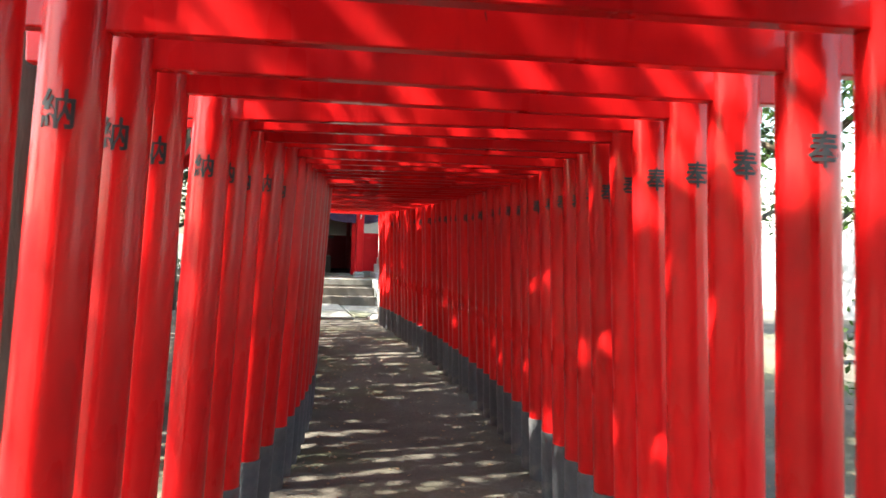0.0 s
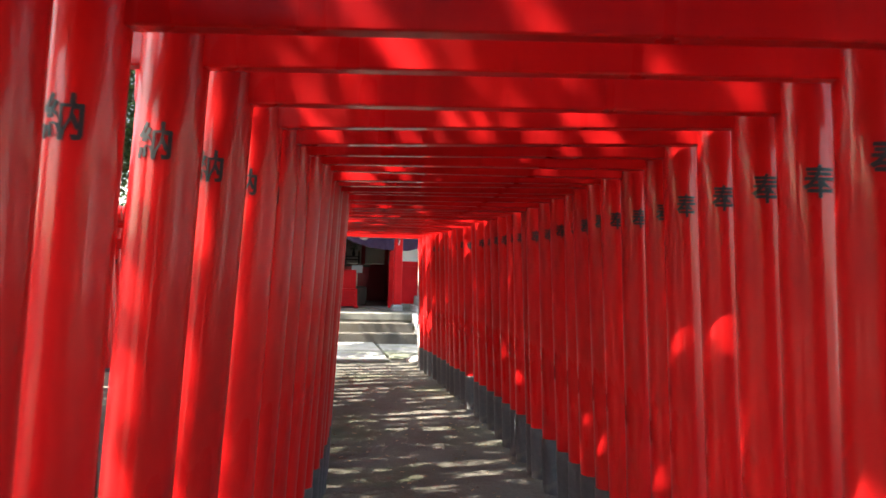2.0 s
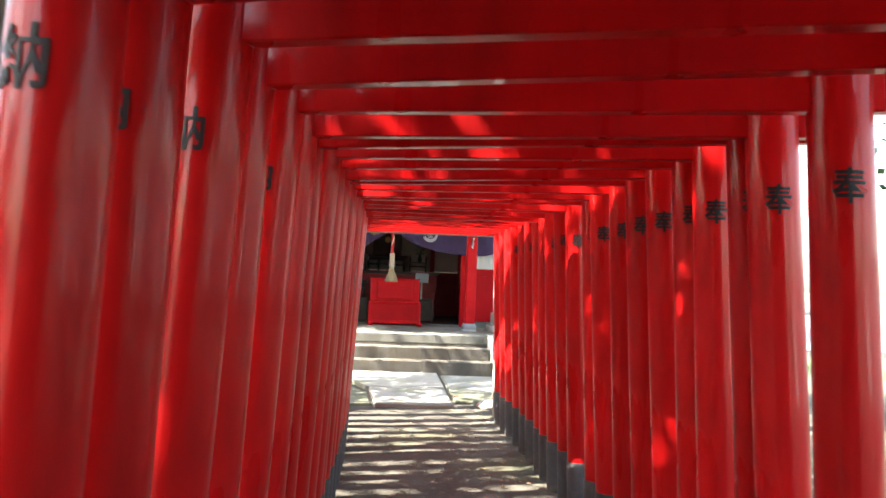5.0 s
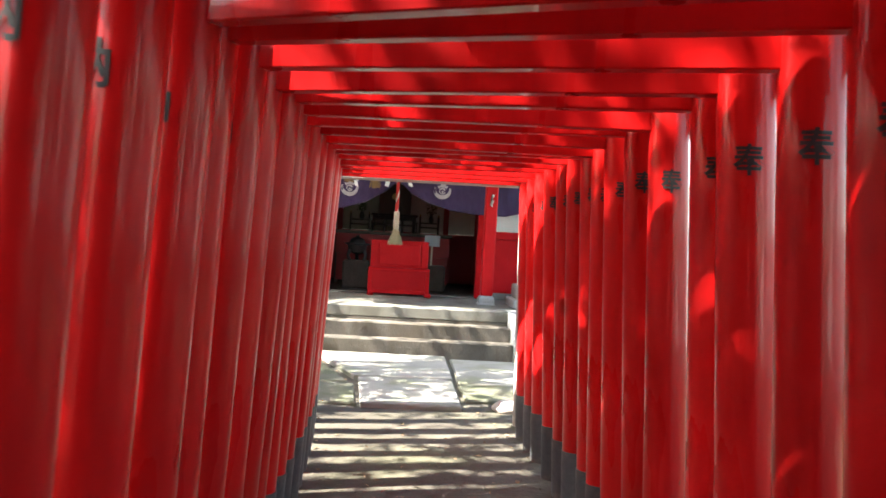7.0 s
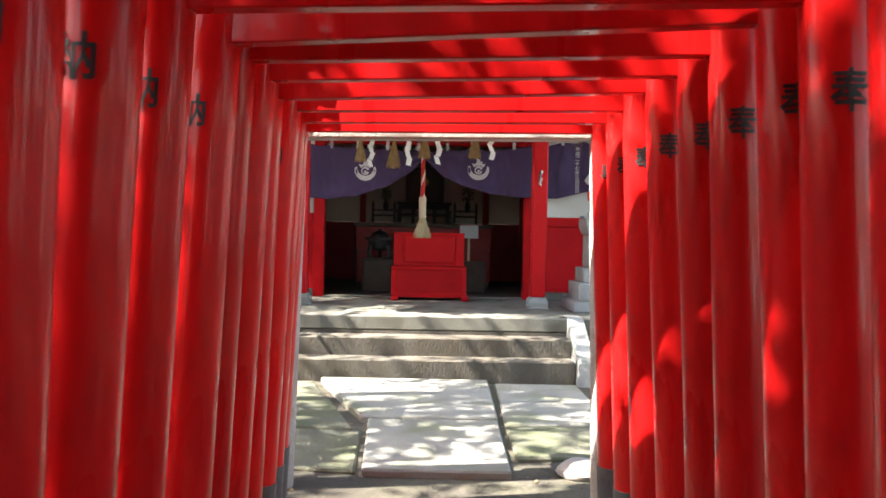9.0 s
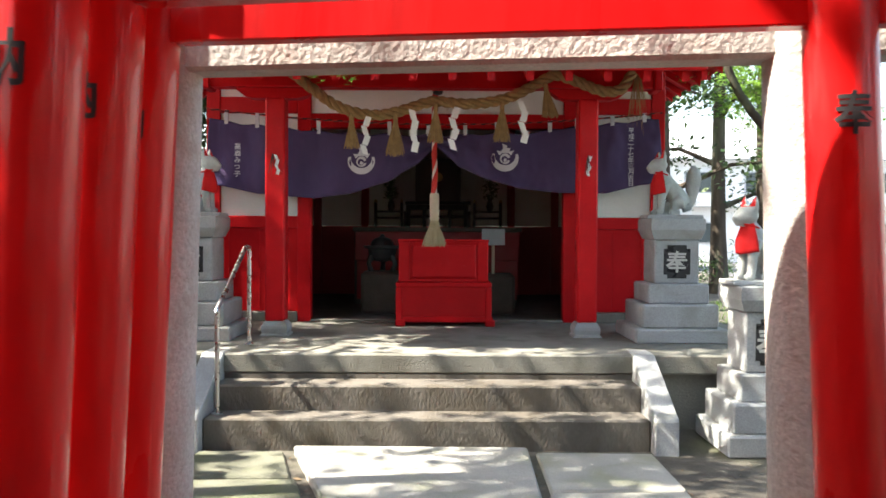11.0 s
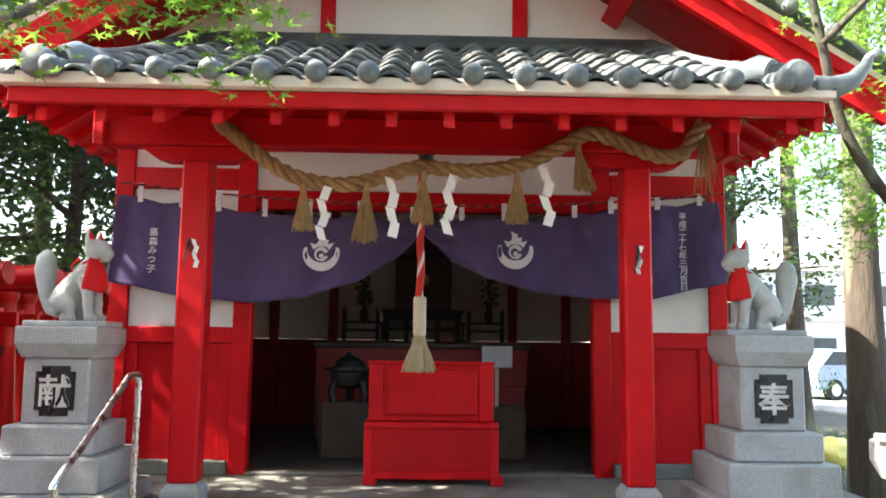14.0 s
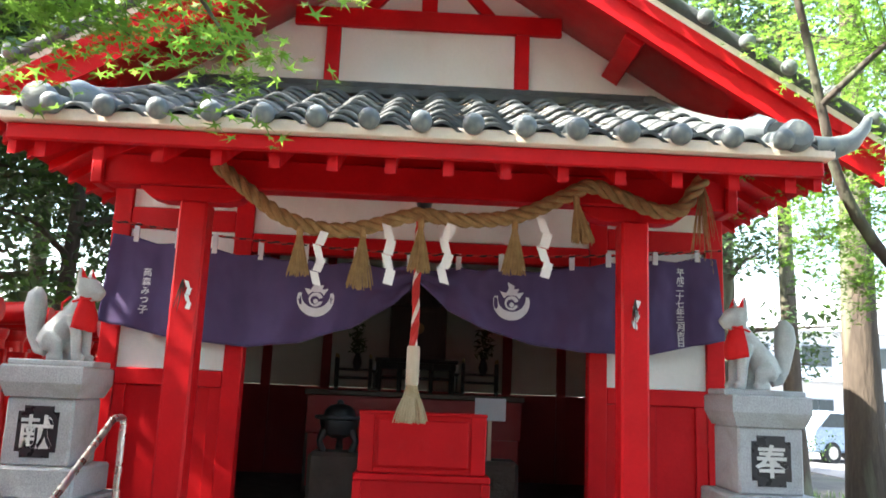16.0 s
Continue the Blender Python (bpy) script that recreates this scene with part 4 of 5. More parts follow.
def build_curtain():
    c = thing("curtain", (0, NOREN_Y, 2.4), "purple cotton shrine curtain with white crests, drawn up in the middle", "curtain")
    nx, nz = 260, 26
    verts = [cloth(-2.12 + 4.29 * i / nx, j / nz) for j in range(nz + 1) for i in range(nx + 1)]
    faces = [(j * (nx + 1) + i, j * (nx + 1) + i + 1, (j + 1) * (nx + 1) + i + 1, (j + 1) * (nx + 1) + i) for j in range(nz) for i in range(nx)]
    ob = finish("cloth", mesh_from("cloth", verts, faces), PURPLE, c, smooth=True)
    ob.matrix_parent_inverse = c.matrix_basis.inverted()
    thick = ob.modifiers.new("thickness", "SOLIDIFY")
    thick.thickness = 0.003
    for x in TABS:
        p = cloth(x, 0.04)
        wpart("hanging_tab", box(x - 0.019, x + 0.019, p.y - 0.006, p.y + 0.006, p.z - 0.01, rope_z(x) + 0.012, 0.002), WHITE_PRINT, c, "white cloth tab")
    path = [Vector((x, NOREN_Y + 0.005, rope_z(x))) for x in np.linspace(-2.14, 2.2, 90)]
    for bm, mat in zip(strands(path, 2, 0.006, 0.007, 0.09), (ROPE_DARK, ROPE_RED)):
        wpart("cord", bm, mat, c, smooth=True)

    def lay(bm):
        """Lays a flat print in the x-z plane onto the cloth."""
        for k in range(-12, 13):
            cut = bm.verts[:] + bm.edges[:] + bm.faces[:]
            bmesh.ops.bisect_plane(bm, geom=cut, plane_co=(crest_x + k * 0.012, 0, 0), plane_no=(1, 0, 0))
        for v in bm.verts:
            t, b = cloth(v.co.x, 0.0), cloth(v.co.x, 1.0)
            u = min(max((t.z - v.co.z) / max(t.z - b.z, 0.01), 0), 1)
            v.co.y = cloth(v.co.x, u).y - 0.0055 + v.co.y * 0.3
        return bm

    for crest_x, crest_z in ((-0.665, 2.065), (0.70, 2.10)):
        bm = bmesh.new()
        arc = [(0.130 * math.cos(a), 0.02 + 0.125 * math.sin(a)) for a in np.linspace(math.pi * 0.90, math.pi * 2.10, 24)]
        inner = [(0.100 * math.cos(a), 0.05 + 0.095 * math.sin(a)) for a in np.linspace(math.pi * 2.04, math.pi * 0.96, 24)]
        prism([(crest_x + x, crest_z + z) for x, z in arc + inner], "y", 0, 0.001, bm)
        ring = [(0.05 * math.cos(a), 0.05 * math.sin(a)) for a in np.linspace(0.3, 6.0, 22)]
        hole = [(0.030 * math.cos(a) - 0.006, 0.030 * math.sin(a) - 0.005) for a in np.linspace(6.0, 0.3, 22)]
        prism([(crest_x + x, crest_z + 0.015 + z) for x, z in ring + hole], "y", 0, 0.001, bm)
        prism([(crest_x + 0.017 * math.cos(a), crest_z + 0.002 + 0.017 * math.sin(a)) for a in np.linspace(0, 5.8, 12)], "y", 0, 0.001, bm)
        flame = [(-0.055, 0.045), (-0.085, 0.095), (-0.04, 0.085), (-0.02, 0.12), (-0.03, 0.165), (0.02, 0.14), (0.015, 0.115), (0.05, 0.12), (0.04, 0.085), (0.085, 0.095), (0.055, 0.045), (0.03, 0.068), (-0.03, 0.068)]
        prism([(crest_x + x, crest_z + z) for x, z in flame], "y", 0, 0.001, bm)
        wpart("crest", lay(bm), WHITE_PRINT, c, "white flame and crescent crest")
    for crest_x, zc, text, size, step in ((-1.845, 2.09, "高森みつ子", 0.062, 0.066), (1.905, 2.14, "平成二十七年三月吉日", 0.058, 0.056)):
        for i, ch in enumerate(text):
            bm = letters(ch, size, 0.0005)
            bmesh.ops.translate(bm, verts=bm.verts, vec=(crest_x, 0, zc + (len(text) - 1) * step / 2 - i * step))
            wpart("character", lay(bm), WHITE_PRINT, c, "white printed character")
    return c


build_curtain()


# ---------------------------------------------------------------- fox statues on pedestals
def fox_mesh():
    """A sitting fox that faces +x, as one carved mass."""
    bm = bmesh.new()
    tube([(-0.11, 0, 0.08), (-0.075, 0, 0.15), (-0.02, 0, 0.215), (0.035, 0, 0.275), (0.07, 0, 0.33), (0.085, 0, 0.37)], [0.07, 0.076, 0.066, 0.062, 0.05, 0.04], 14, bm)
    tube([(0.03, 0, 0.385), (0.06, 0, 0.40), (0.10, 0, 0.402), (0.135, 0, 0.39), (0.168, 0, 0.375), (0.188, 0, 0.37)], [0.03, 0.062, 0.066, 0.050, 0.030, 0.018], 14, bm)
    tube([(0.11, 0, 0.362), (0.172, 0, 0.348)], [0.032, 0.018], 10, bm)
    for s in (-1, 1):
        tube([(0.075, s * 0.040, 0.43), (0.07, s * 0.050, 0.475), (0.066, s * 0.054, 0.52)], [0.030, 0.023, 0.004], 8, bm)
        tube([(0.055, s * 0.045, 0.25), (0.08, s * 0.045, 0.15), (0.088, s * 0.045, 0.05), (0.095, s * 0.045, 0.02)], [0.042, 0.032, 0.026, 0.028], 10, bm)
        tube([(0.08, s * 0.045, 0.018), (0.135, s * 0.045, 0.016)], [0.026, 0.022], 8, bm)
        tube([(-0.10, s * 0.05, 0.10), (-0.06, s * 0.068, 0.105), (-0.02, s * 0.062, 0.08), (-0.005, s * 0.062, 0.03)], [0.045, 0.058, 0.04, 0.024], 10, bm)
        tube([(-0.06, s * 0.062, 0.02), (0.028, s * 0.068, 0.018)], [0.026, 0.02], 8, bm)
    tube([(-0.12, 0, 0.05), (-0.17, 0, 0.06), (-0.20, 0, 0.12), (-0.205, 0, 0.20), (-0.215, 0, 0.29), (-0.215, 0, 0.365), (-0.21, 0, 0.405)], [0.03, 0.03, 0.034, 0.05, 0.062, 0.05, 0.016], 12, bm)
    mesh = bpy.data.meshes.new("fox_rough")
    bm.to_mesh(mesh)
    bm.free()
    ob = bpy.data.objects.new("fox_rough", mesh)
    scene.collection.objects.link(ob)
    r = ob.modifiers.new("mass", "REMESH")
    r.mode, r.voxel_size, r.use_smooth_shade = "VOXEL", 0.0075, True
    s = ob.modifiers.new("soft", "SMOOTH")
    s.factor, s.iterations = 0.5, 5
    made = bpy.data.meshes.new_from_object(ob.evaluated_get(bpy.context.evaluated_depsgraph_get()))
    bpy.data.objects.remove(ob)
    made.name = "fox_statue"
    made.materials.clear()
    made.materials.append(FOX)
    made.materials.append(BIB)
    for poly in made.polygons:
        if poly.center.z > 0.452 and poly.normal.x > 0.45:
            poly.material_index = 1
    made.shade_smooth()
    return made


FOX_MESH = fox_mesh()


def bib_mesh():
    nu, nv = 14, 8
    verts, faces = [], []
    for j in range(nv + 1):
        v = j / nv
        for i in range(nu + 1):
            a = (i / nu - 0.5) * 2.5
            z = 0.345 - v * 0.175 - 0.01 * math.cos(a * 2)
            r = 0.055 + 0.045 * min(v * 1.7, 1) + 0.006 * math.sin(i * 1.9) * v
            verts.append((0.062 - 0.025 * v + r * math.cos(a), r * 0.95 * math.sin(a), z))
    for j in range(nv):
        for i in range(nu):
            k = j * (nu + 1) + i
            faces.append((k, k + 1, k + nu + 2, k + nu + 1))
    return mesh_from("bib", verts, faces)


def build_bib(m, group):
    b = thing("bib", m, "red cotton bib tied round the fox statue's neck", "bib", group)
    ob = finish("cloth", bib_mesh(), BIB, b, smooth=True)
    thick = ob.modifiers.new("thickness", "SOLIDIFY")
    thick.thickness = 0.004
    part("tie", tube([(0.072 + 0.058 * math.cos(a), 0.058 * math.sin(a), 0.345 - 0.03 * (math.cos(a) - 1) * -0.5) for a in np.linspace(0, 6.28, 24)], 0.006, 6), BIB, b)
    part("bow", tube([(0.01, -0.03, 0.35), (-0.02, -0.055, 0.31), (-0.015, -0.06, 0.27)], [0.008, 0.007, 0.004], 6), BIB, b)


def rough_block(x, y, z0, z1, w, d, bevel=0.012):
    return box(x - w / 2, x + w / 2, y - d / 2, y + d / 2, z0, z1, bevel)


def build_pedestal(x, y, z0, levels, die, cap, ch, group):
    p = thing("stone_pedestal", (x, y, z0), "stepped grey granite pedestal with a black character plaque", "pedestal", group)
    z = 0.0
    for w, h in levels:
        part("step", rough_block(0, 0, z, z + h, w, w, 0.012), GRANITE, p)
        z += h
    w, h = die
    part("die", rough_block(0, 0, z, z + h, w, w, 0.012), GRANITE, p)
    pw, ph, c = w * 0.30, h * 0.375, 0.03
    zm = z + h / 2
    out = [(-pw + c, zm - ph), (pw - c, zm - ph), (pw - c, zm - ph + c), (pw, zm - ph + c), (pw, zm + ph - c), (pw - c, zm + ph - c), (pw - c, zm + ph), (-pw + c, zm + ph), (-pw + c, zm + ph - c), (-pw, zm + ph - c), (-pw, zm - ph + c), (-pw + c, zm - ph + c)]
    plaque = part("plaque", prism(out, "y", -w / 2 - 0.004, -w / 2 + 0.01), BLACK_STONE, p, "notched black stone plaque")
    t = letters(ch, ph * 1.36, 0.002, 0.018 if ch == "奉" else 0.014)
    bmesh.ops.translate(t, verts=t.verts, vec=(0, -w / 2 - 0.007, zm))
    part("character", t, PALE_INK, plaque, "pale engraved character")
    z += h
    w, h = cap
    prof = [(w * 0.43, z), (w * 0.5, z + h * 0.45), (w * 0.5, z + h - 0.01), (w * 0.485, z + h)]
    part("cap", lathe([(r * math.sqrt(2), zz) for r, zz in prof], 4), GRANITE, p)
    return z + h


def add_fox(x, y, z, side, yaw, scale, group):
    base = thing("statue_base", (x, y, z), "thin granite base under a fox statue", "statue base", group + " bases")
    part("slab", box(-0.225 * scale, 0.225 * scale, -0.125 * scale, 0.125 * scale, 0, 0.032, 0.006), GRANITE, base)
    m = pose(x + side * 0.02, y, z + 0.03, 0, 0, yaw) @ Matrix.Scale(scale, 4)
    ob = new("fox_statue", FOX_MESH)
    ob.matrix_world = m
    tagged(ob, "grey carved stone fox statue sitting with its tail raised", "fox statue", group)
    build_bib(m, group + " bibs")


TALL = ((0.74, 0.115), (0.61, 0.19), (0.49, 0.16))
LOW = ((0.66, 0.14), (0.56, 0.195), (0.44, 0.18))
for x, side, ch in ((-1.94, 1, "献"), (2.01, -1, "奉")):
    top = build_pedestal(x, 0.95, PLAT, TALL, (0.36, 0.36), (0.44, 0.17), ch, "pedestals on the platform")
    add_fox(x, 0.95, PLAT + top, side, -10 if side > 0 else 190, 1.03, "foxes on the platform")
for x, side, ch in ((-2.20, 1, "献"), (2.25, -1, "奉")):
    top = build_pedestal(x, -0.35, -0.01, LOW, (0.335, 0.405), (0.435, 0.165), ch, "pedestals beside the steps")
    add_fox(x, -0.35, -0.01 + top, side, -16 if side > 0 else 196, 1.08, "foxes beside the steps")


# ---------------------------------------------------------------- handrail
rail = thing("handrail", (-1.385, 0.1, 0.3), "stainless steel tube handrail beside the steps", "handrail")
R = 0.0165
wpart("front_post", tube([(-1.39, -0.40, 0.195), (-1.39, -0.40, 0.875)], R, 14), STEEL, rail, smooth=True)
wpart("rear_post", tube([(-1.385, 0.47, PLAT), (-1.385, 0.47, 1.255)], R, 14), STEEL, rail, smooth=True)
wpart("rail", tube(smooth_path([(-1.39, -0.40, 0.87), (-1.389, -0.388, 0.90), (-1.387, -0.1, 1.05), (-1.386, 0.28, 1.255), (-1.386, 0.33, 1.283), (-1.386, 0.38, 1.29), (-1.385, 0.45, 1.288), (-1.385, 0.468, 1.27), (-1.385, 0.47, 1.25)], 40), R, 14), STEEL, rail, smooth=True)
for y, z in ((-0.40, 0.195), (0.47, PLAT)):
    wpart("floor_flange", lathe([(0.038, z), (0.038, z + 0.006), (0.02, z + 0.012)], 18, at=(-1.388, y, 0)), STEEL, rail, smooth=True)


# ---------------------------------------------------------------- inside the shrine
def build_altar():
    a = thing("altar_table", (0.05, 4.2, 0.56), "dark wooden altar table with a red cloth front", "altar table")
    wpart("top", box(-0.95, 1.05, 3.72, 4.9, 1.42, 1.47, 0.008), DARK_WOOD, a)
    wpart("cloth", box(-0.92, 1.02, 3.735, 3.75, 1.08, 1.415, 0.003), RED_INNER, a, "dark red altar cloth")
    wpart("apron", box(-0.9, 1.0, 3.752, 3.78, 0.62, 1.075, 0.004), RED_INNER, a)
    for x in (-0.9, 0.96):
        for y in (3.79, 4.82):
            wpart("leg", box(x - 0.035, x + 0.035, y, y + 0.07, 0.56, 1.418, 0.005), DARK_WOOD, a)
    s = thing("altar_shelf", (0.05, 4.5, 1.47), "stepped black altar shelf on the table", "altar shelf")
    wpart("board", box(-0.36, 0.46, 4.24, 4.88, 1.76, 1.80, 0.006), LACQUER, s)
    wpart("board", box(-0.32, 0.42, 4.30, 4.86, 1.60, 1.625, 0.006), LACQUER, s)
    for x in (-0.33, -0.12, 0.20, 0.41):
        for y in (4.27, 4.83):
            wpart("leg", box(x - 0.018, x + 0.018, y - 0.018, y + 0.018, 1.472, 1.758, 0.004), LACQUER, s)
    wpart("apron", box(-0.34, 0.44, 4.262, 4.28, 1.69, 1.757, 0.003), LACQUER, s)
    c = thing("altar_cabinet", (0.05, 4.7, 1.8), "dark wooden altar cabinet with a small roof", "altar cabinet")
    wpart("body", box(-0.24, 0.34, 4.56, 4.86, 1.802, 2.35, 0.008), DARK_WOOD, c)
    for x0, x1 in ((-0.21, 0.045), (0.055, 0.31)):
        wpart("door", box(x0, x1, 4.545, 4.558, 1.84, 2.30, 0.004), DARK_WOOD, c)
    wpart("roof", prism([(-0.36, 2.36), (0.46, 2.36), (0.40, 2.41), (0.05, 2.60), (-0.30, 2.41)], "y", 4.45, 4.88, bevel=0.008), DARK_WOOD, c)
    wpart("mirror", lathe([(0.06, 0), (0.06, 0.01)], 20), BRASS, c).matrix_basis = pose(0.05, 4.54, 2.12, 90, 0, 0)
    for x in (-0.55, 0.66):
        st = thing("offering_stand", (x, 4.1, 1.475), "low black lacquered stand with railed ends", "offering stand", "offering stands")
        part("tray", box(-0.17, 0.17, -0.10, 0.10, 0.10, 0.125, 0.004), LACQUER, st)
        part("tray", box(-0.17, 0.17, -0.10, 0.10, 0.18, 0.20, 0.004), LACQUER, st)
        for dx in (-0.16, 0.16):
            for dy in (-0.09, 0.09):
                part("rail_post", box(dx - 0.012, dx + 0.012, dy - 0.012, dy + 0.012, 0.0, 0.30, 0.003), LACQUER, st)
                part("finial", lathe([(0.008, 0.30), (0.015, 0.315), (0.003, 0.34)], 8, at=(dx, dy, 0)), BRASS, st)
        v = thing("flower_vase", (x + 0.03, 4.1, 1.677), "dark vase holding evergreen sprigs", "vase", "vases on the altar")
        part("vase", lathe([(0.03, 0), (0.045, 0.05), (0.035, 0.10), (0.022, 0.13), (0.03, 0.15)], 16), IRON, v, smooth=True)
        r = random.Random(int(x * 10))
        verts, faces = [], []
        for k in range(90):
            h = r.uniform(0.15, 0.42)
            a0, q = r.uniform(0, 6.28), r.uniform(0.01, 0.09)
            c0 = Vector((q * math.cos(a0), q * math.sin(a0), h))
            d = Vector((r.uniform(-1, 1), r.uniform(-1, 1), r.uniform(-0.2, 1))).normalized() * 0.045
            w = d.orthogonal().normalized() * 0.012
            n = len(verts)
            verts += [c0 - d, c0 + w, c0 + d, c0 - w]
            faces.append((n, n + 1, n + 2, n + 3))
        finish("sprig", mesh_from("sprig", verts, faces), LEAF_DARK, v)
    for x in (-0.34, 0.43):
        cs = thing("candle_stand", (x, 3.9, 1.475), "slim black candle stand on the altar", "candle stand", "candle stands")
        part("stem", lathe([(0.04, 0), (0.04, 0.012), (0.01, 0.03), (0.012, 0.16), (0.03, 0.18), (0.03, 0.19)], 14), IRON, cs, smooth=True)
        part("candle", lathe([(0.011, 0.191), (0.011, 0.27)], 10), PAPER, cs)
    for x in (-0.82, 0.92):
        h = thing("hanging_tassel", (x, 4.4, 2.35), "small red tassel hanging before the altar", "tassel", "altar tassels")
        part("cord", tube([(0, 0, 0.66), (0, 0, 0)], 0.005, 6), BIB, h)
        part("fringe", lathe([(0.012, 0.0), (0.022, -0.02), (0.026, -0.20)], 12), BIB, h)

    st = thing("stone_block", (-0.53, 2.78, 0.56), "rough dark stone block used as a stand", "stone block", "stone blocks")
    part("block", rough_block(0, 0, 0, 0.44, 0.42, 0.36, 0.03), OLD_STONE, st)
    st2 = thing("stone_block", (0.70, 2.78, 0.56), "rough dark stone block used as a stand", "stone block", "stone blocks")
    part("block", rough_block(0, 0, 0, 0.42, 0.34, 0.34, 0.03), OLD_STONE, st2)
    u = thing("incense_burner", (-0.53, 2.78, 1.0), "black cast-iron incense burner on three legs", "incense burner")
    part("bowl", lathe([(0.05, 0.10), (0.12, 0.13), (0.15, 0.20), (0.15, 0.235), (0.195, 0.25), (0.195, 0.268)], 24), IRON, u, smooth=True)
    part("lid", lathe([(0.125, 0.269), (0.115, 0.31), (0.08, 0.345), (0.03, 0.36), (0.022, 0.385), (0.004, 0.395)], 20), IRON, u, smooth=True)
    for k in range(3):
        a = k * 2.094 - 0.5
        part("leg", tube([(0.12 * math.cos(a), 0.12 * math.sin(a), 0.16), (0.16 * math.cos(a), 0.16 * math.sin(a), 0.08), (0.13 * math.cos(a), 0.13 * math.sin(a), 0.0)], [0.036, 0.024, 0.030], 10), IRON, u, smooth=True)
    n = thing("notice_board", (0.64, 2.62, 0.982), "small grey notice board on the stone block", "notice")
    part("board", box(-0.12, 0.12, 0.0, 0.015, 0.30, 0.47, 0.003), FAR_ROOF, n)
    part("stick", box(-0.015, 0.015, 0.016, 0.03, 0.0, 0.40, 0.002), PLAQUE_WOOD, n)


build_altar()
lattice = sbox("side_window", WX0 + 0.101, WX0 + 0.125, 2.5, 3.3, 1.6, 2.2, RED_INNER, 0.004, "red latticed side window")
for k in range(7):
    sbox("lattice_bar", WX0 + 0.127, WX0 + 0.145, 2.55 + k * 0.105, 2.58 + k * 0.105, 1.62, 2.18, RED_WOOD, 0.002, parent=lattice)


lantern = thing("stone_lantern", (2.06, -1.85, 0), "weathered grey stone lantern with a broad roof", "stone lantern")
part("base", lathe([(0.30, -0.03), (0.30, 0.12), (0.24, 0.18)], 4), GREY_STONE, lantern)
part("shaft", lathe([(0.19, 0.18), (0.16, 0.30), (0.15, 0.78), (0.20, 0.84)], 4), GREY_STONE, lantern)
part("fire_box", lathe([(0.26, 0.84), (0.27, 0.90), (0.21, 0.92), (0.21, 1.10), (0.25, 1.12)], 4), GREY_STONE, lantern)
part("roof", lathe([(0.36, 1.10), (0.38, 1.14), (0.18, 1.22), (0.08, 1.28)], 4), OLD_STONE, lantern)
part("finial", lathe([(0.05, 1.28), (0.07, 1.32), (0.05, 1.37), (0.01, 1.40)], 14), GREY_STONE, lantern, smooth=True)

stone = thing("field_stone", (1.0, -3.25, 0), "rounded mossy field stone beside the gate post", "stone")
bm = bmesh.new()
bmesh.ops.create_icosphere(bm, subdivisions=3, radius=1.0)
for v in bm.verts:
    k = 1 + 0.22 * noise.noise(v.co * 1.6 + Vector((3, 1, 7)))
    v.co = Vector((v.co.x * 0.15, v.co.y * 0.12, v.co.z * 0.07)) * k + Vector((0, 0, 0.02))
part("stone", bm, GREY_STONE, stone, smooth=True)



# ---------------------------------------------------------------- trees
def leaf_cloud(name, clumps, per, size, mat, parent, seed, spread, maple=False, droop=0.3):
    """Small leaves in clumps: clumps is a list of centres, per the leaves in each."""
    rs = np.random.RandomState(seed)
    centres = np.repeat(np.array([tuple(c) for c in clumps], float), per, axis=0)
    n = len(centres)
    p = centres + rs.normal(size=(n, 3)) * np.array(spread)
    d = rs.normal(size=(n, 3)) * np.array([1, 1, 0.45])
    d[:, 2] -= droop
    d /= np.linalg.norm(d, axis=1)[:, None]
    up = rs.normal(size=(n, 3)) * (0.28 if maple else 0.45) + np.array([0, 0, 1.0])
    w = np.cross(d, up)
    w /= np.linalg.norm(w, axis=1)[:, None]
    s = size * rs.uniform(0.6, 1.25, n)[:, None]
    if maple:
        polar = ((180, 0.10), (-140, 0.16), (-118, 0.50), (-88, 0.17), (-58, 0.74), (-30, 0.19), (0, 0.86), (30, 0.19), (58, 0.74), (88, 0.17), (118, 0.50), (140, 0.16))
        lobes = [(0.2 + r * math.cos(radians(a)), r * math.sin(radians(a))) for a, r in polar]
    else:
        lobes = ((0, 0), (0.45, -0.26), (1.0, 0), (0.45, 0.26))
    k = len(lobes)
    verts = np.stack([p + d * s * a + w * s * b for a, b in lobes], axis=1).reshape(-1, 3)
    mesh = bpy.data.meshes.new(name)
    mesh.vertices.add(n * k)
    mesh.vertices.foreach_set("co", verts.ravel())
    mesh.loops.add(n * k)
    mesh.loops.foreach_set("vertex_index", np.arange(n * k, dtype=np.int32))
    mesh.polygons.add(n)
    mesh.polygons.foreach_set("loop_start", np.arange(n, dtype=np.int32) * k)
    mesh.update()
    mesh.validate()
    return finish(name, mesh, mat, parent)


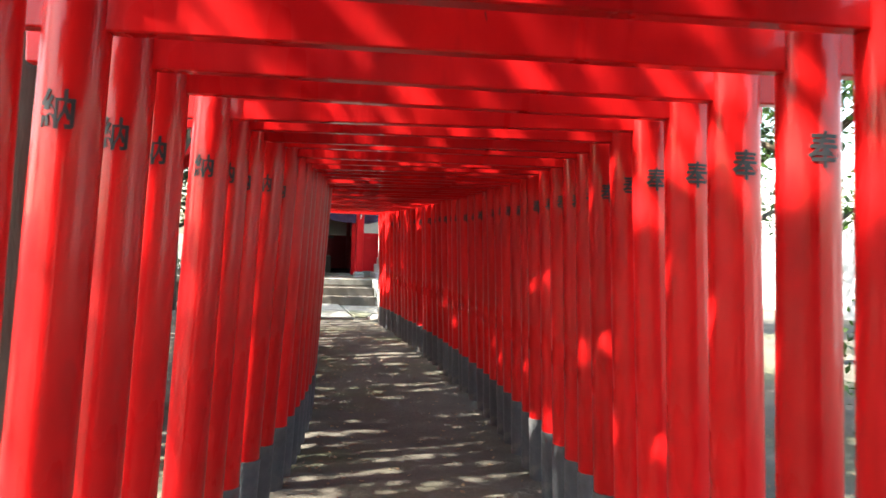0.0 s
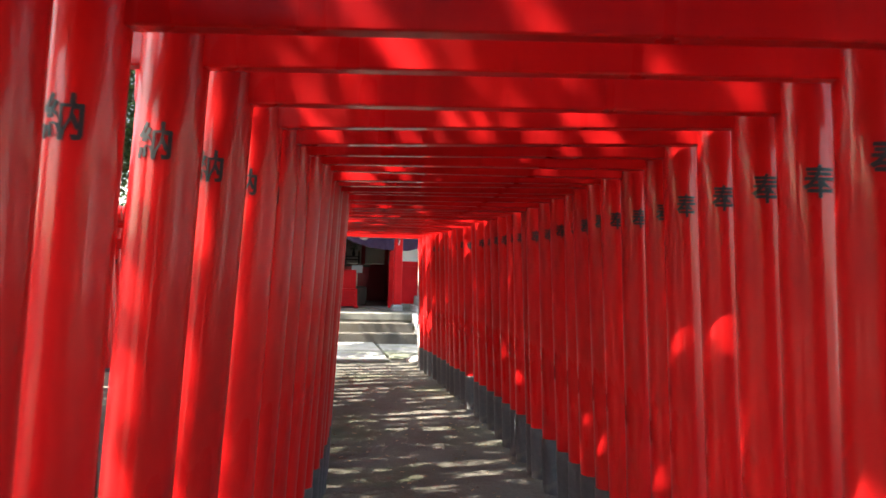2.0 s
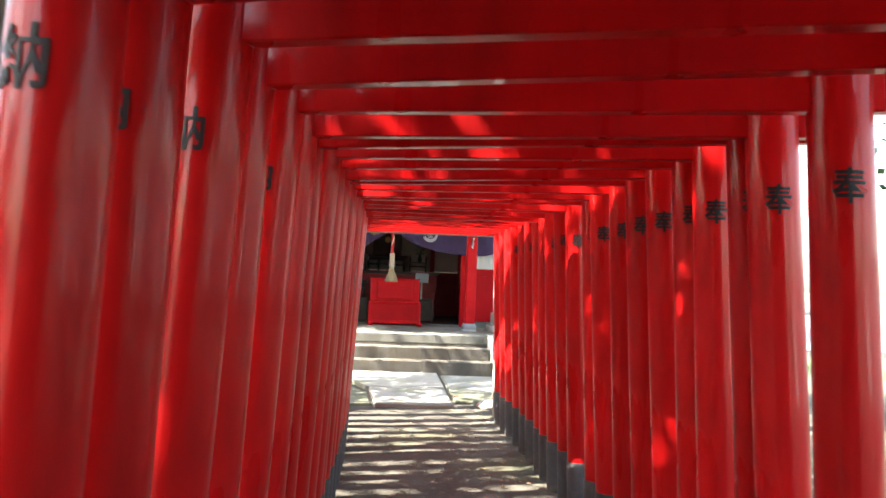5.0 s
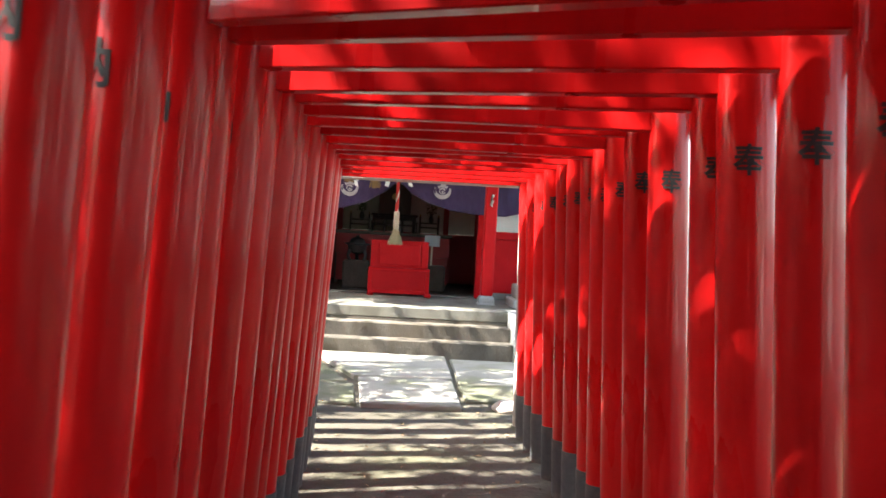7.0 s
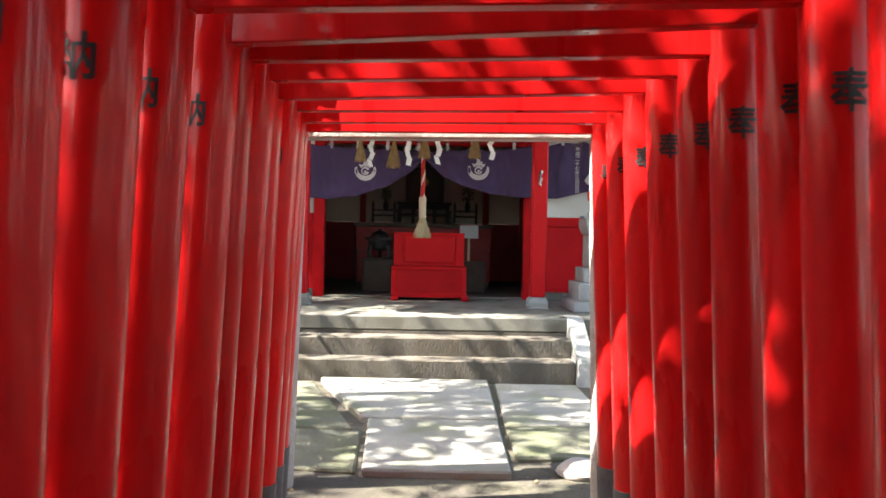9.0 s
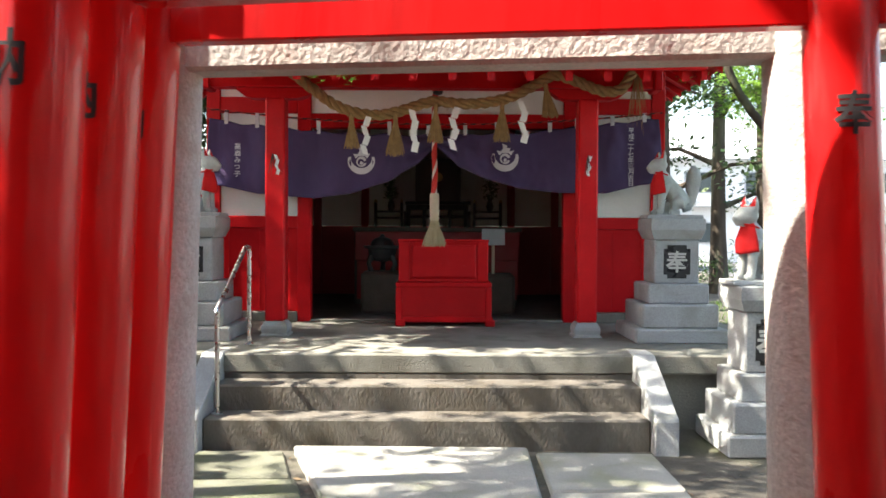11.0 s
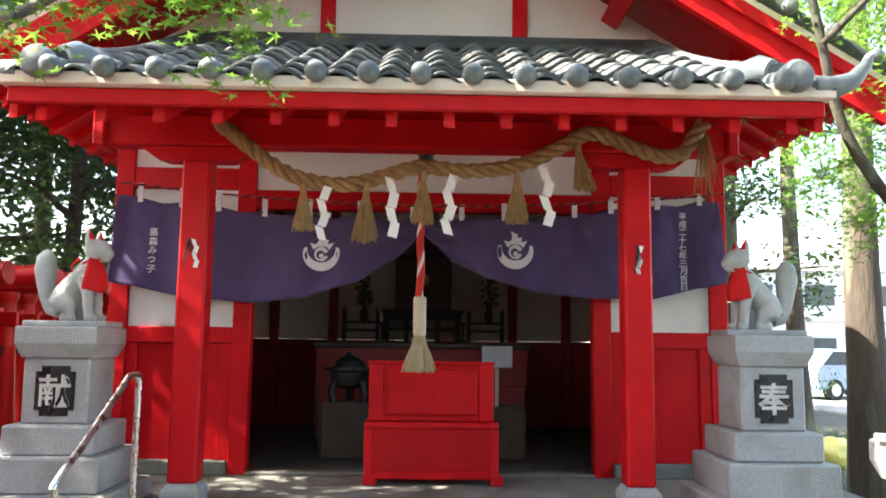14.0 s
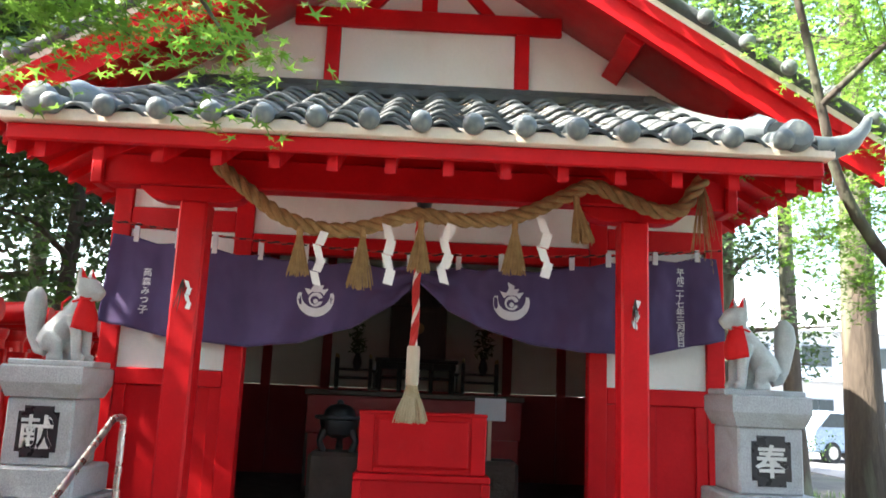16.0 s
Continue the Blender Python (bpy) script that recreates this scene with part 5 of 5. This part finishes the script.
def build_tree(name, x, y, height, r, label, mat=None, bark=None, crown=(2.2, 2.2, 1.8), low=0.45, clumps=60, per=70, leaf=0.13, lean=(0, 0), seed=1, limbs=7, spread=0.33):
    tree = thing(name, (x, y, -0.03), label, "tree", "trees of the grove")
    rr = random.Random(seed)
    trunk = [Vector((lean[0] * t * height + 0.06 * math.sin(t * 5 + seed), lean[1] * t * height + 0.06 * math.cos(t * 4 + seed), t * height)) for t in np.linspace(0, 1, 9)]
    part("trunk", tube([trunk[0] - Vector((0, 0, 0.2))] + trunk, [r * 1.5, r * 1.25] + [r * (1.0 - 0.75 * k / 8) for k in range(1, 9)], 14), bark or BARK, tree, smooth=True)
    centres = []
    top = trunk[-1]
    for k in range(limbs):
        t = low + (1 - low) * (k + rr.random()) / limbs
        i = min(int(t * 8), 7)
        p = trunk[i].lerp(trunk[i + 1], t * 8 - i)
        a = k * 2.4 + rr.uniform(-0.4, 0.4)
        reach = crown[0] * rr.uniform(0.6, 1.0) * (1.15 - 0.5 * t)
        q = p + Vector((math.cos(a) * reach * 0.5, math.sin(a) * reach * 0.5, reach * 0.22))
        e = p + Vector((math.cos(a) * reach, math.sin(a) * reach, reach * 0.25))
        part("limb", tube([p, q, e], [r * 0.38, r * 0.24, r * 0.08], 8), bark or BARK, tree, smooth=True)
        for f in (0.45, 0.7, 0.9, 1.0):
            centres.append(p.lerp(e, f) + Vector((rr.uniform(-0.2, 0.2), rr.uniform(-0.2, 0.2), rr.uniform(0, 0.25))))
    mid = trunk[0].lerp(top, low + (1 - low) * 0.62)
    while len(centres) < clumps:
        v = Vector((rr.uniform(-1, 1), rr.uniform(-1, 1), rr.uniform(-1, 1)))
        if 0.25 < v.length < 1:
            centres.append(mid + Vector((v.x * crown[0], v.y * crown[1], v.z * crown[2])))
    leaf_cloud("crown", centres, per, leaf, mat or LEAF_DARK, tree, seed, (spread, spread, spread * 0.55))
    return tree


EVERGREEN = "tall evergreen tree with dark glossy foliage"
BROAD = "leafy broadleaf tree with a grey-brown trunk"
# shade trees along the path
for i, (x, y, h, r, c, mat) in enumerate((
        (-6.0, -20.5, 9.5, 0.20, (3.4, 3.4, 2.2), LEAF_DARK), (-2.9, -18.6, 8.5, 0.17, (2.8, 2.8, 1.8), LEAF_DARK), (-6.2, -15.5, 9.0, 0.22, (3.4, 3.2, 2.2), LEAF_DARK),
        (-2.3, -13.9, 8.0, 0.13, (2.6, 2.6, 1.7), LEAF_MID), (-6.0, -11.6, 9.0, 0.2, (2.5, 2.3, 2.0), LEAF_DARK), (-2.15, -10.7, 7.5, 0.11, (1.9, 1.9, 1.3), LEAF_MID),
        (-5.9, -3.0, 8.4, 0.17, (2.3, 2.1, 1.5), LEAF_DARK), (3.3, -14.5, 8.5, 0.18, (2.9, 2.9, 2.0), LEAF_DARK), (4.4, -10.0, 8.0, 0.16, (2.4, 2.4, 1.8), LEAF_MID),
        (4.6, -5.4, 8.0, 0.17, (2.2, 2.2, 1.7), LEAF_MID), (-3.1, -6.2, 7.6, 0.10, (1.8, 1.8, 1.1), LEAF_MID), (-2.6, -1.75, 8.6, 0.10, (1.9, 1.7, 1.0), LEAF_MID), (2.75, -4.5, 8.6, 0.15, (2.3, 2.0, 1.2), LEAF_MID),
        (-6.0, 0.4, 8.0, 0.15, (2.1, 1.9, 1.3), LEAF_DARK), (-6.1, -8.1, 9.0, 0.19, (2.3, 2.2, 1.8), LEAF_DARK))):
    dense = i in (0, 1, 2, 3, 4, 5, 7, 12)
    build_tree("tree", x, y, h, r, EVERGREEN if mat is LEAF_DARK else BROAD, mat, crown=c, low=0.52, clumps=96 if dense else (30 if i == 10 else 56 if i == 14 else 42), per=70, leaf=0.17, seed=20 + i, spread=0.36, lean=(-0.27, 0.06) if i == 12 else (0, 0))

# the grove behind the second row of gates
k = 0
for x, y, h, r in ((-5.6, 3.6, 10, 0.16), (-4.3, 6.2, 9, 0.12), (-6.6, 7.0, 10, 0.2), (-3.6, 9.4, 8, 0.1), (-8.5, 5.0, 11, 0.22), (-7.8, 9.5, 10, 0.2), (-5.2, 11.5, 10, 0.18),
                   (-10.5, 9.0, 12, 0.25), (-2.4, 12.5, 9, 0.16), (-8.5, 14.0, 12, 0.25), (-4.5, 16.0, 12, 0.25), (-12.5, 13.5, 13, 0.3), (-9.5, 1.0, 10, 0.2), (-10.5, -4.0, 10, 0.2),
                   (-9.5, -10.0, 10, 0.2), (-10.5, -16.0, 10, 0.2), (0.5, 14.5, 11, 0.22), (3.0, 12.0, 9, 0.16), (4.2, 9.0, 10, 0.15), (6.8, 13.5, 12, 0.2), (-6.0, 5.2, 9, 0.14), (-3.2, 7.4, 8, 0.12), (6.6, -12.5, 9, 0.16), (6.0, -8.2, 9, 0.16), (7.5, -4.6, 9, 0.16), (6.2, -17.0, 9, 0.16)):
    build_tree("tree", x, y, h, r, EVERGREEN if k % 3 else BROAD, (LEAF_DARK, LEAF_DARK, LEAF_MID)[k % 3], crown=(2.3, 2.3, h * 0.34), low=0.16, clumps=110, per=85, leaf=0.15, seed=60 + k, limbs=12, spread=0.38)
    k += 1
# to the side where the light comes through
build_tree("tree", 6.3, 9.6, 11, 0.17, "slender tree with a pale mossy trunk", LEAF_MID, crown=(1.9, 1.9, 2.4), low=0.5, clumps=60, per=110, leaf=0.10, seed=91)
build_tree("tree", 4.62, 4.4, 9.5, 0.21, "tall tree with a dark furrowed trunk", LEAF_DARK, crown=(1.6, 1.6, 2.8), low=0.42, clumps=60, per=110, leaf=0.085, seed=92)
build_tree("tree", 11.2, 13.0, 10, 0.2, BROAD, LEAF_MID, crown=(2.4, 2.4, 2.6), low=0.5, clumps=60, per=60, leaf=0.16, seed=93)


def build_maple(name, base, limbs, leaves, label, seed, extra=()):
    """A maple: limbs are paths with a start and an end radius; leaves lie in flat sprays round the given places."""
    tree = thing(name, base, label, "maple tree")
    for path, r0, r1 in limbs:
        pts = smooth_path(path, 14)
        ob = wpart("limb", tube(pts, [r0 + (r1 - r0) * i / 13 for i in range(14)], 10), MAPLE_BARK, tree, smooth=True)
    rr = random.Random(seed)
    sprays, twigs = [], bmesh.new()
    for cx, cy, cz, rx, ry, rz, count in leaves:
        for _ in range(count):
            v = Vector((rr.gauss(0, 0.5) * rx, rr.gauss(0, 0.5) * ry, rr.gauss(0, 0.5) * rz))
            p = Vector((cx, cy, cz)) + v
            sprays.append(p)
            if rr.random() < 0.35:
                tube([p, p.lerp(Vector((cx, cy, cz)), 0.5) + Vector((0, 0, 0.03)), (cx, cy, cz)], [0.0015, 0.0025, 0.004], 4, twigs)
    tagged(wpart("twig", twigs, MAPLE_BARK, tree), kind="stuff")
    ob = leaf_cloud("leaves", sprays, 16, 0.056, LEAF_MAPLE, tree, seed, (0.085, 0.085, 0.022), maple=True, droop=0.15)
    ob.matrix_parent_inverse = tree.matrix_basis.inverted()
    return tree


build_maple("maple_tree", (3.05, 0.75, 0), (
    (((3.15, 0.8, -0.1), (3.08, 0.78, 0.8), (3.0, 0.75, 1.6), (2.86, 0.65, 2.2)), 0.10, 0.075),
    (((2.92, 0.68, 2.0), (2.48, 0.5, 2.38), (2.28, 0.45, 2.71), (2.20, 0.43, 3.08), (2.11, 0.40, 3.52), (2.04, 0.35, 3.86), (1.95, 0.2, 5.0)), 0.036, 0.016),
    (((2.86, 0.66, 2.15), (2.95, 0.7, 2.9), (2.98, 0.72, 3.9), (3.1, 0.7, 5.4)), 0.065, 0.03),
    (((2.01, 0.3, 4.2), (1.85, 0.1, 4.7), (1.6, 0.0, 4.9)), 0.02, 0.006),
    (((2.19, 0.42, 3.1), (2.6, 0.3, 3.5), (3.1, 0.2, 3.8)), 0.022, 0.008)),
    ((2.55, 0.35, 3.45, 0.55, 0.4, 0.22, 26), (2.95, 0.6, 4.0, 0.8, 0.6, 0.4, 60), (2.2, 0.4, 4.5, 0.8, 0.6, 0.35, 60), (3.4, 1.2, 3.3, 0.6, 0.7, 0.4, 45), (1.5, 0.0, 4.95, 0.6, 0.5, 0.2, 26),
     (3.1, 1.0, 5.2, 1.2, 1.0, 0.5, 110), (3.0, 1.3, 3.9, 0.9, 0.7, 0.5, 120), (3.3, 1.6, 2.9, 0.6, 0.5, 0.35, 50), (2.6, 1.0, 4.6, 0.9, 0.6, 0.4, 80), (3.6, 1.3, 2.5, 0.45, 0.6, 0.3, 30), (2.65, 0.3, 2.85, 0.2, 0.25, 0.1, 7),
     (3.55, 3.1, 2.95, 0.45, 0.5, 0.35, 120), (3.75, 2.9, 2.5, 0.35, 0.4, 0.22, 50), (3.9, 2.5, 4.2, 1.1, 0.8, 0.6, 150), (3.3, 2.6, 3.6, 0.7, 0.5, 0.4, 110)),
    "maple tree with fresh green leaves beside the platform", 5)
build_maple("maple_tree", (-2.75, -2.35, 0), (
    (((-2.75, -2.35, -0.1), (-2.7, -2.3, 1.2), (-2.6, -2.2, 2.4), (-2.3, -1.9, 3.3)), 0.10, 0.06),
    (((-2.35, -1.95, 3.2), (-1.7, -1.5, 3.35), (-1.0, -1.25, 3.05), (-0.58, -1.2, 2.55)), 0.035, 0.004),
    (((-1.7, -1.5, 3.35), (-1.2, -1.2, 3.2), (-0.4, -1.1, 3.02), (0.35, -1.0, 2.98)), 0.022, 0.004),
    (((-2.3, -1.9, 3.3), (-1.9, -1.3, 3.1), (-1.45, -1.0, 2.75)), 0.022, 0.004)),
    ((-0.58, -1.2, 2.50, 0.13, 0.16, 0.17, 12), (-0.80, -1.2, 2.74, 0.22, 0.2, 0.10, 14), (-1.12, -1.15, 2.66, 0.34, 0.25, 0.11, 30), (-0.28, -1.1, 2.95, 0.34, 0.22, 0.05, 12),
     (-1.35, -1.1, 2.88, 0.40, 0.3, 0.08, 24), (-1.5, -1.2, 3.1, 0.5, 0.35, 0.10, 24), (0.33, -1.0, 3.0, 0.2, 0.18, 0.04, 6), (-1.5, -1.1, 2.52, 0.2, 0.2, 0.08, 9)),
    "maple branches with bright green star-shaped leaves", 9)


# ---------------------------------------------------------------- beyond the trees
def build_house():
    h = thing("house", (16.5, 36, 0), "pale two-storey house with a grey roof", "house")
    wpart("wall", box(11, 24, 34, 42, 0, 5.2, 0.02), FAR_WALL, h)
    wpart("roof", prism([(33.2, 5.1), (42.8, 5.1), (38, 7.6)], "x", 10.4, 24.6), FAR_ROOF, h)
    for z in (1.0, 3.5):
        for x in (12.2, 15.2, 18.2, 21.2):
            w = wpart("window", box(x - 0.06, x + 1.46, 33.93, 33.998, z - 0.06, z + 1.0, 0.01), FAR_ROOF, h)
            wpart("pane", box(x, x + 0.69, 33.90, 33.928, z, z + 0.94, 0.004), FAR_GLASS, w)
            wpart("pane", box(x + 0.71, x + 1.4, 33.90, 33.928, z, z + 0.94, 0.004), FAR_GLASS, w)
    wpart("canopy", box(11.5, 23.5, 33.2, 33.99, 2.75, 2.85, 0.01), FAR_ROOF, h)
    b = thing("garage", (9.5, 25, 0), "low white rendered outbuilding", "outbuilding")
    wpart("wall", box(5.8, 9.4, 24, 28, 0, 2.5, 0.02), FAR_WALL, b)
    wpart("roof", box(5.6, 9.6, 23.8, 28.2, 2.502, 2.66, 0.02), FAR_ROOF, b)
    wpart("door", box(7.6, 8.5, 23.96, 23.998, 0, 2.0, 0.01), PLAQUE_WOOD, b)


def build_car():
    c = thing("parked_car", pose(12.5, 20, 0, 0, 0, 20), "pale blue parked hatchback car", "car")
    side = [(-1.8, 0.3), (1.8, 0.3), (1.85, 0.75), (1.6, 0.9), (0.9, 0.98), (0.3, 1.42), (-1.2, 1.45), (-1.75, 0.95), (-1.85, 0.7)]
    part("body", prism(side, "y", -0.78, 0.78, bevel=0.06), CAR_PAINT, c)
    part("windscreen", prism([(0.36, 1.36), (0.86, 1.0), (-1.55, 1.0), (-1.15, 1.38)], "y", -0.787, 0.787), FAR_GLASS, c)
    for x in (-1.15, 1.15):
        for y in (-0.72, 0.72):
            w = part("wheel", tube([(x, y - 0.1, 0.3), (x, y + 0.1, 0.3)], 0.3, 20), RUBBER, c)
            part("rim", tube([(x, y - 0.11, 0.3), (x, y + 0.11, 0.3)], 0.18, 14), STEEL, w)


build_house()
build_car()
tagged(part("road", box(9.5, 40, 6, 33, -0.02, 0.02, 0), ASPHALT), "pale sunlit asphalt yard behind the shrine", "road", kind="structure")
kerb = thing("kerb", (3.4, 3, 0), "low concrete kerb along the grass", "kerb", kind="structure")
for k in range(9):
    part("kerb_stone", box(-0.55 + 0.0, -0.43, -1.8 + k * 0.6, -1.21 + k * 0.6, -0.05, 0.11, 0.01), CONCRETE, kerb)
block_wall = thing("boundary_wall", (12, -4, 0), "long pale concrete block boundary wall", "wall", kind="structure")
part("wall", box(-0.08, 0.08, -22, 9, -0.1, 2.2, 0.005), BLOCK, block_wall)
part("coping", box(-0.11, 0.11, -22, 9, 2.202, 2.28, 0.01), BLOCK, block_wall)
back_wall = thing("boundary_wall", (-15, -3, 0), "long pale concrete block boundary wall", "wall", kind="structure")
part("wall", box(-0.08, 0.08, -22, 30, -0.1, 2.2, 0.005), BLOCK, back_wall)

rs = random.Random(12)
verts, faces = [], []
for _ in range(7000):
    x, y = rs.uniform(3.0, 9.0), rs.uniform(0.2, 11)
    a, h = rs.uniform(0, 6.28), rs.uniform(0.04, 0.13)
    w = 0.007
    n = len(verts)
    verts += [(x - w * math.cos(a), y - w * math.sin(a), -0.02), (x + w * math.cos(a), y + w * math.sin(a), -0.02), (x + h * 0.4 * math.sin(a), y - h * 0.4 * math.cos(a), h)]
    faces.append((n, n + 1, n + 2))
tagged(finish("grass", mesh_from("grass", verts, faces), GRASS), "short bright green grass beside the platform", "grass", kind="stuff")
verts, faces = [], []
for _ in range(2600):
    x, y = rs.uniform(-3.2, 3.0), rs.uniform(-17.5, -0.7)
    z = ground_z(x, y) + 0.006
    a, s = rs.uniform(0, 6.28), rs.uniform(0.010, 0.03)
    n = len(verts)
    c, d = math.cos(a) * s, math.sin(a) * s
    verts += [(x - c, y - d, z), (x + d * 0.5, y - c * 0.5, z + rs.uniform(0, 0.012)), (x + c, y + d, z + rs.uniform(0, 0.01)), (x - d * 0.5, y + c * 0.5, z)]
    faces.append((n, n + 1, n + 2, n + 3))
LITTER = material("dry_fallen_leaf", (0.17, 0.11, 0.06), 0.8, second=(0.26, 0.20, 0.12), scale=1, vary=0.5, island=True, bump=0, fine_amount=0)
tagged(finish("leaf_litter", mesh_from("leaf_litter", verts, faces), LITTER), "scattered dry brown fallen leaves on the earth", "fallen leaves", kind="stuff")
verts, faces = [], []
for _ in range(420):
    x, y = SC + rs.triangular(-1.5, 1.75, 1.0), rs.uniform(0.1, 1.7)
    z, a, s = roof_z(y) + rs.uniform(0.075, 0.10), rs.uniform(0, 6.28), rs.uniform(0.015, 0.05)
    n = len(verts)
    c, d, w = math.cos(a) * s, math.sin(a) * s, 0.10
    verts += [(x - c, y - d, z - d * 0.46), (x + d * w, y - c * w, z - c * w * 0.46 + 0.004), (x + c, y + d, z + d * 0.46), (x - d * w, y + c * w, z + 0.004)]
    faces.append((n, n + 1, n + 2, n + 3))
tagged(finish("roof_litter", mesh_from("roof_litter", verts, faces), LITTER), "dry brown needles caught on the roof tiles", "fallen needles", kind="stuff")
# a filled sack on the grass
SACK = material("yellow_plastic_sack", (0.62, 0.58, 0.16), 0.45, second=(0.5, 0.47, 0.12), scale=5, bump=0.3, bump_scale=14)
sack = thing("plastic_sack", (5.25, 6.5, 0), "yellow plastic sack lying on the grass", "sack")
bm = bmesh.new()
bmesh.ops.create_icosphere(bm, subdivisions=4, radius=1.0)
for v in bm.verts:
    k = 1 + 0.16 * noise.noise(v.co * 2.2) + 0.06 * noise.noise(v.co * 6)
    v.co = Vector((v.co.x * 0.32, v.co.y * 0.26, max(v.co.z, -0.7) * 0.22)) * k + Vector((0, 0, 0.13))
part("bag", bm, SACK, sack, smooth=True)
part("tied_neck", tube([(0.26, 0, 0.2), (0.34, 0.02, 0.25), (0.40, 0.03, 0.27)], [0.06, 0.025, 0.05], 10), SACK, sack, smooth=True)
# pebbles and crumbs of earth
verts, faces = [], []
for _ in range(3000):
    x, y = rs.uniform(-2.4, 1.6), rs.uniform(-17, -3.2)
    z, s = ground_z(x, y), rs.uniform(0.004, 0.016)
    n = len(verts)
    for k in range(4):
        a = k * 1.571 + rs.uniform(-0.3, 0.3)
        verts.append((x + s * math.cos(a), y + s * math.sin(a), z - 0.003))
    verts.append((x, y, z + s * rs.uniform(0.5, 0.9)))
    faces += [(n + k, n + (k + 1) % 4, n + 4) for k in range(4)]
tagged(finish("pebbles", mesh_from("pebbles", verts, faces), OLD_STONE, smooth=True), "small pebbles and crumbs strewn on the path", "pebbles", kind="stuff")
for cx, cy, cz, rad, seed in ((7.6, 15.5, 0.5, 0.9, 1), (9.4, 16.5, 0.6, 1.0, 2), (6.0, 13.6, 0.4, 0.7, 3), (-3.3, 5.6, 0.6, 0.8, 4), (3.6, -7.0, 0.4, 0.5, 5), (3.9, -12.0, 0.4, 0.6, 6)):
    sh = thing("shrub", (cx, cy, 0), "rounded green garden shrub", "shrub", "shrubs")
    rr = random.Random(seed)
    cl = [Vector((rr.gauss(0, 0.4) * rad, rr.gauss(0, 0.4) * rad, cz + rr.gauss(0, 0.3) * rad)) for _ in range(26)]
    part("stem", tube([(0, 0, -0.05), (0.03, 0, cz * 0.5), (0, 0.04, cz)], [0.03, 0.025, 0.01], 7), BARK, sh)
    leaf_cloud("foliage", cl, 45, 0.08, LEAF_MID, sh, seed, (0.14, 0.14, 0.12))

# ---------------------------------------------------------------- pieces: paving slabs and roof tiles
paving = thing("paving", (0, -2, 0), "pale worn paving slabs with mossy joints before the steps", "paving", kind="structure")
MOSSY = material("mossy_dark_slab", (0.16, 0.16, 0.125), 0.9, second=(0.10, 0.11, 0.065), scale=3, amount=0.9, fine=70, fine_amount=0.4, bump=0.4, bump_scale=50,
                 stain=(0.10, 0.12, 0.05), stain_scale=3, stain_amount=0.5)
SLABS = (((-0.26, -3.32), (0.58, -3.34), (0.61, -2.12), (-0.31, -2.10), 0.035, SLAB), ((-0.36, -2.08), (0.615, -2.10), (0.655, -0.63), (-0.84, -0.61), 0.045, SLAB),
         ((-1.10, -3.15), (-0.30, -3.28), (-0.34, -2.36), (-1.2, -2.30), 0.012, MOSSY), ((-1.28, -2.26), (-0.40, -2.30), (-0.72, -1.2), (-1.40, -1.22), 0.014, MOSSY),
         ((-1.45, -1.17), (-0.76, -1.15), (-0.90, -0.63), (-1.45, -0.63), 0.012, MOSSY), ((0.65, -3.0), (1.30, -2.95), (1.36, -2.2), (0.655, -2.25), 0.018, MOSSY),
         ((0.66, -2.2), (1.38, -2.14), (1.44, -1.42), (0.69, -1.45), 0.022, SLAB), ((0.70, -1.40), (1.45, -1.37), (1.45, -0.66), (0.71, -0.64), 0.016, SLAB))
for *corners, h, mat in SLABS:
    bm = prism([(x, y + 2) for x, y in corners], "z", -0.08, h, bevel=0.012)
    part("slab", bm, mat, paving)
for x, y, z in tile_jobs:
    ob = new("tile", pantile)
    ob.parent = front_roof
    ob.matrix_basis = pose(x, y, z, math.degrees(SLOPE) + rng.uniform(-0.6, 0.6), 0, rng.uniform(-0.7, 0.7))
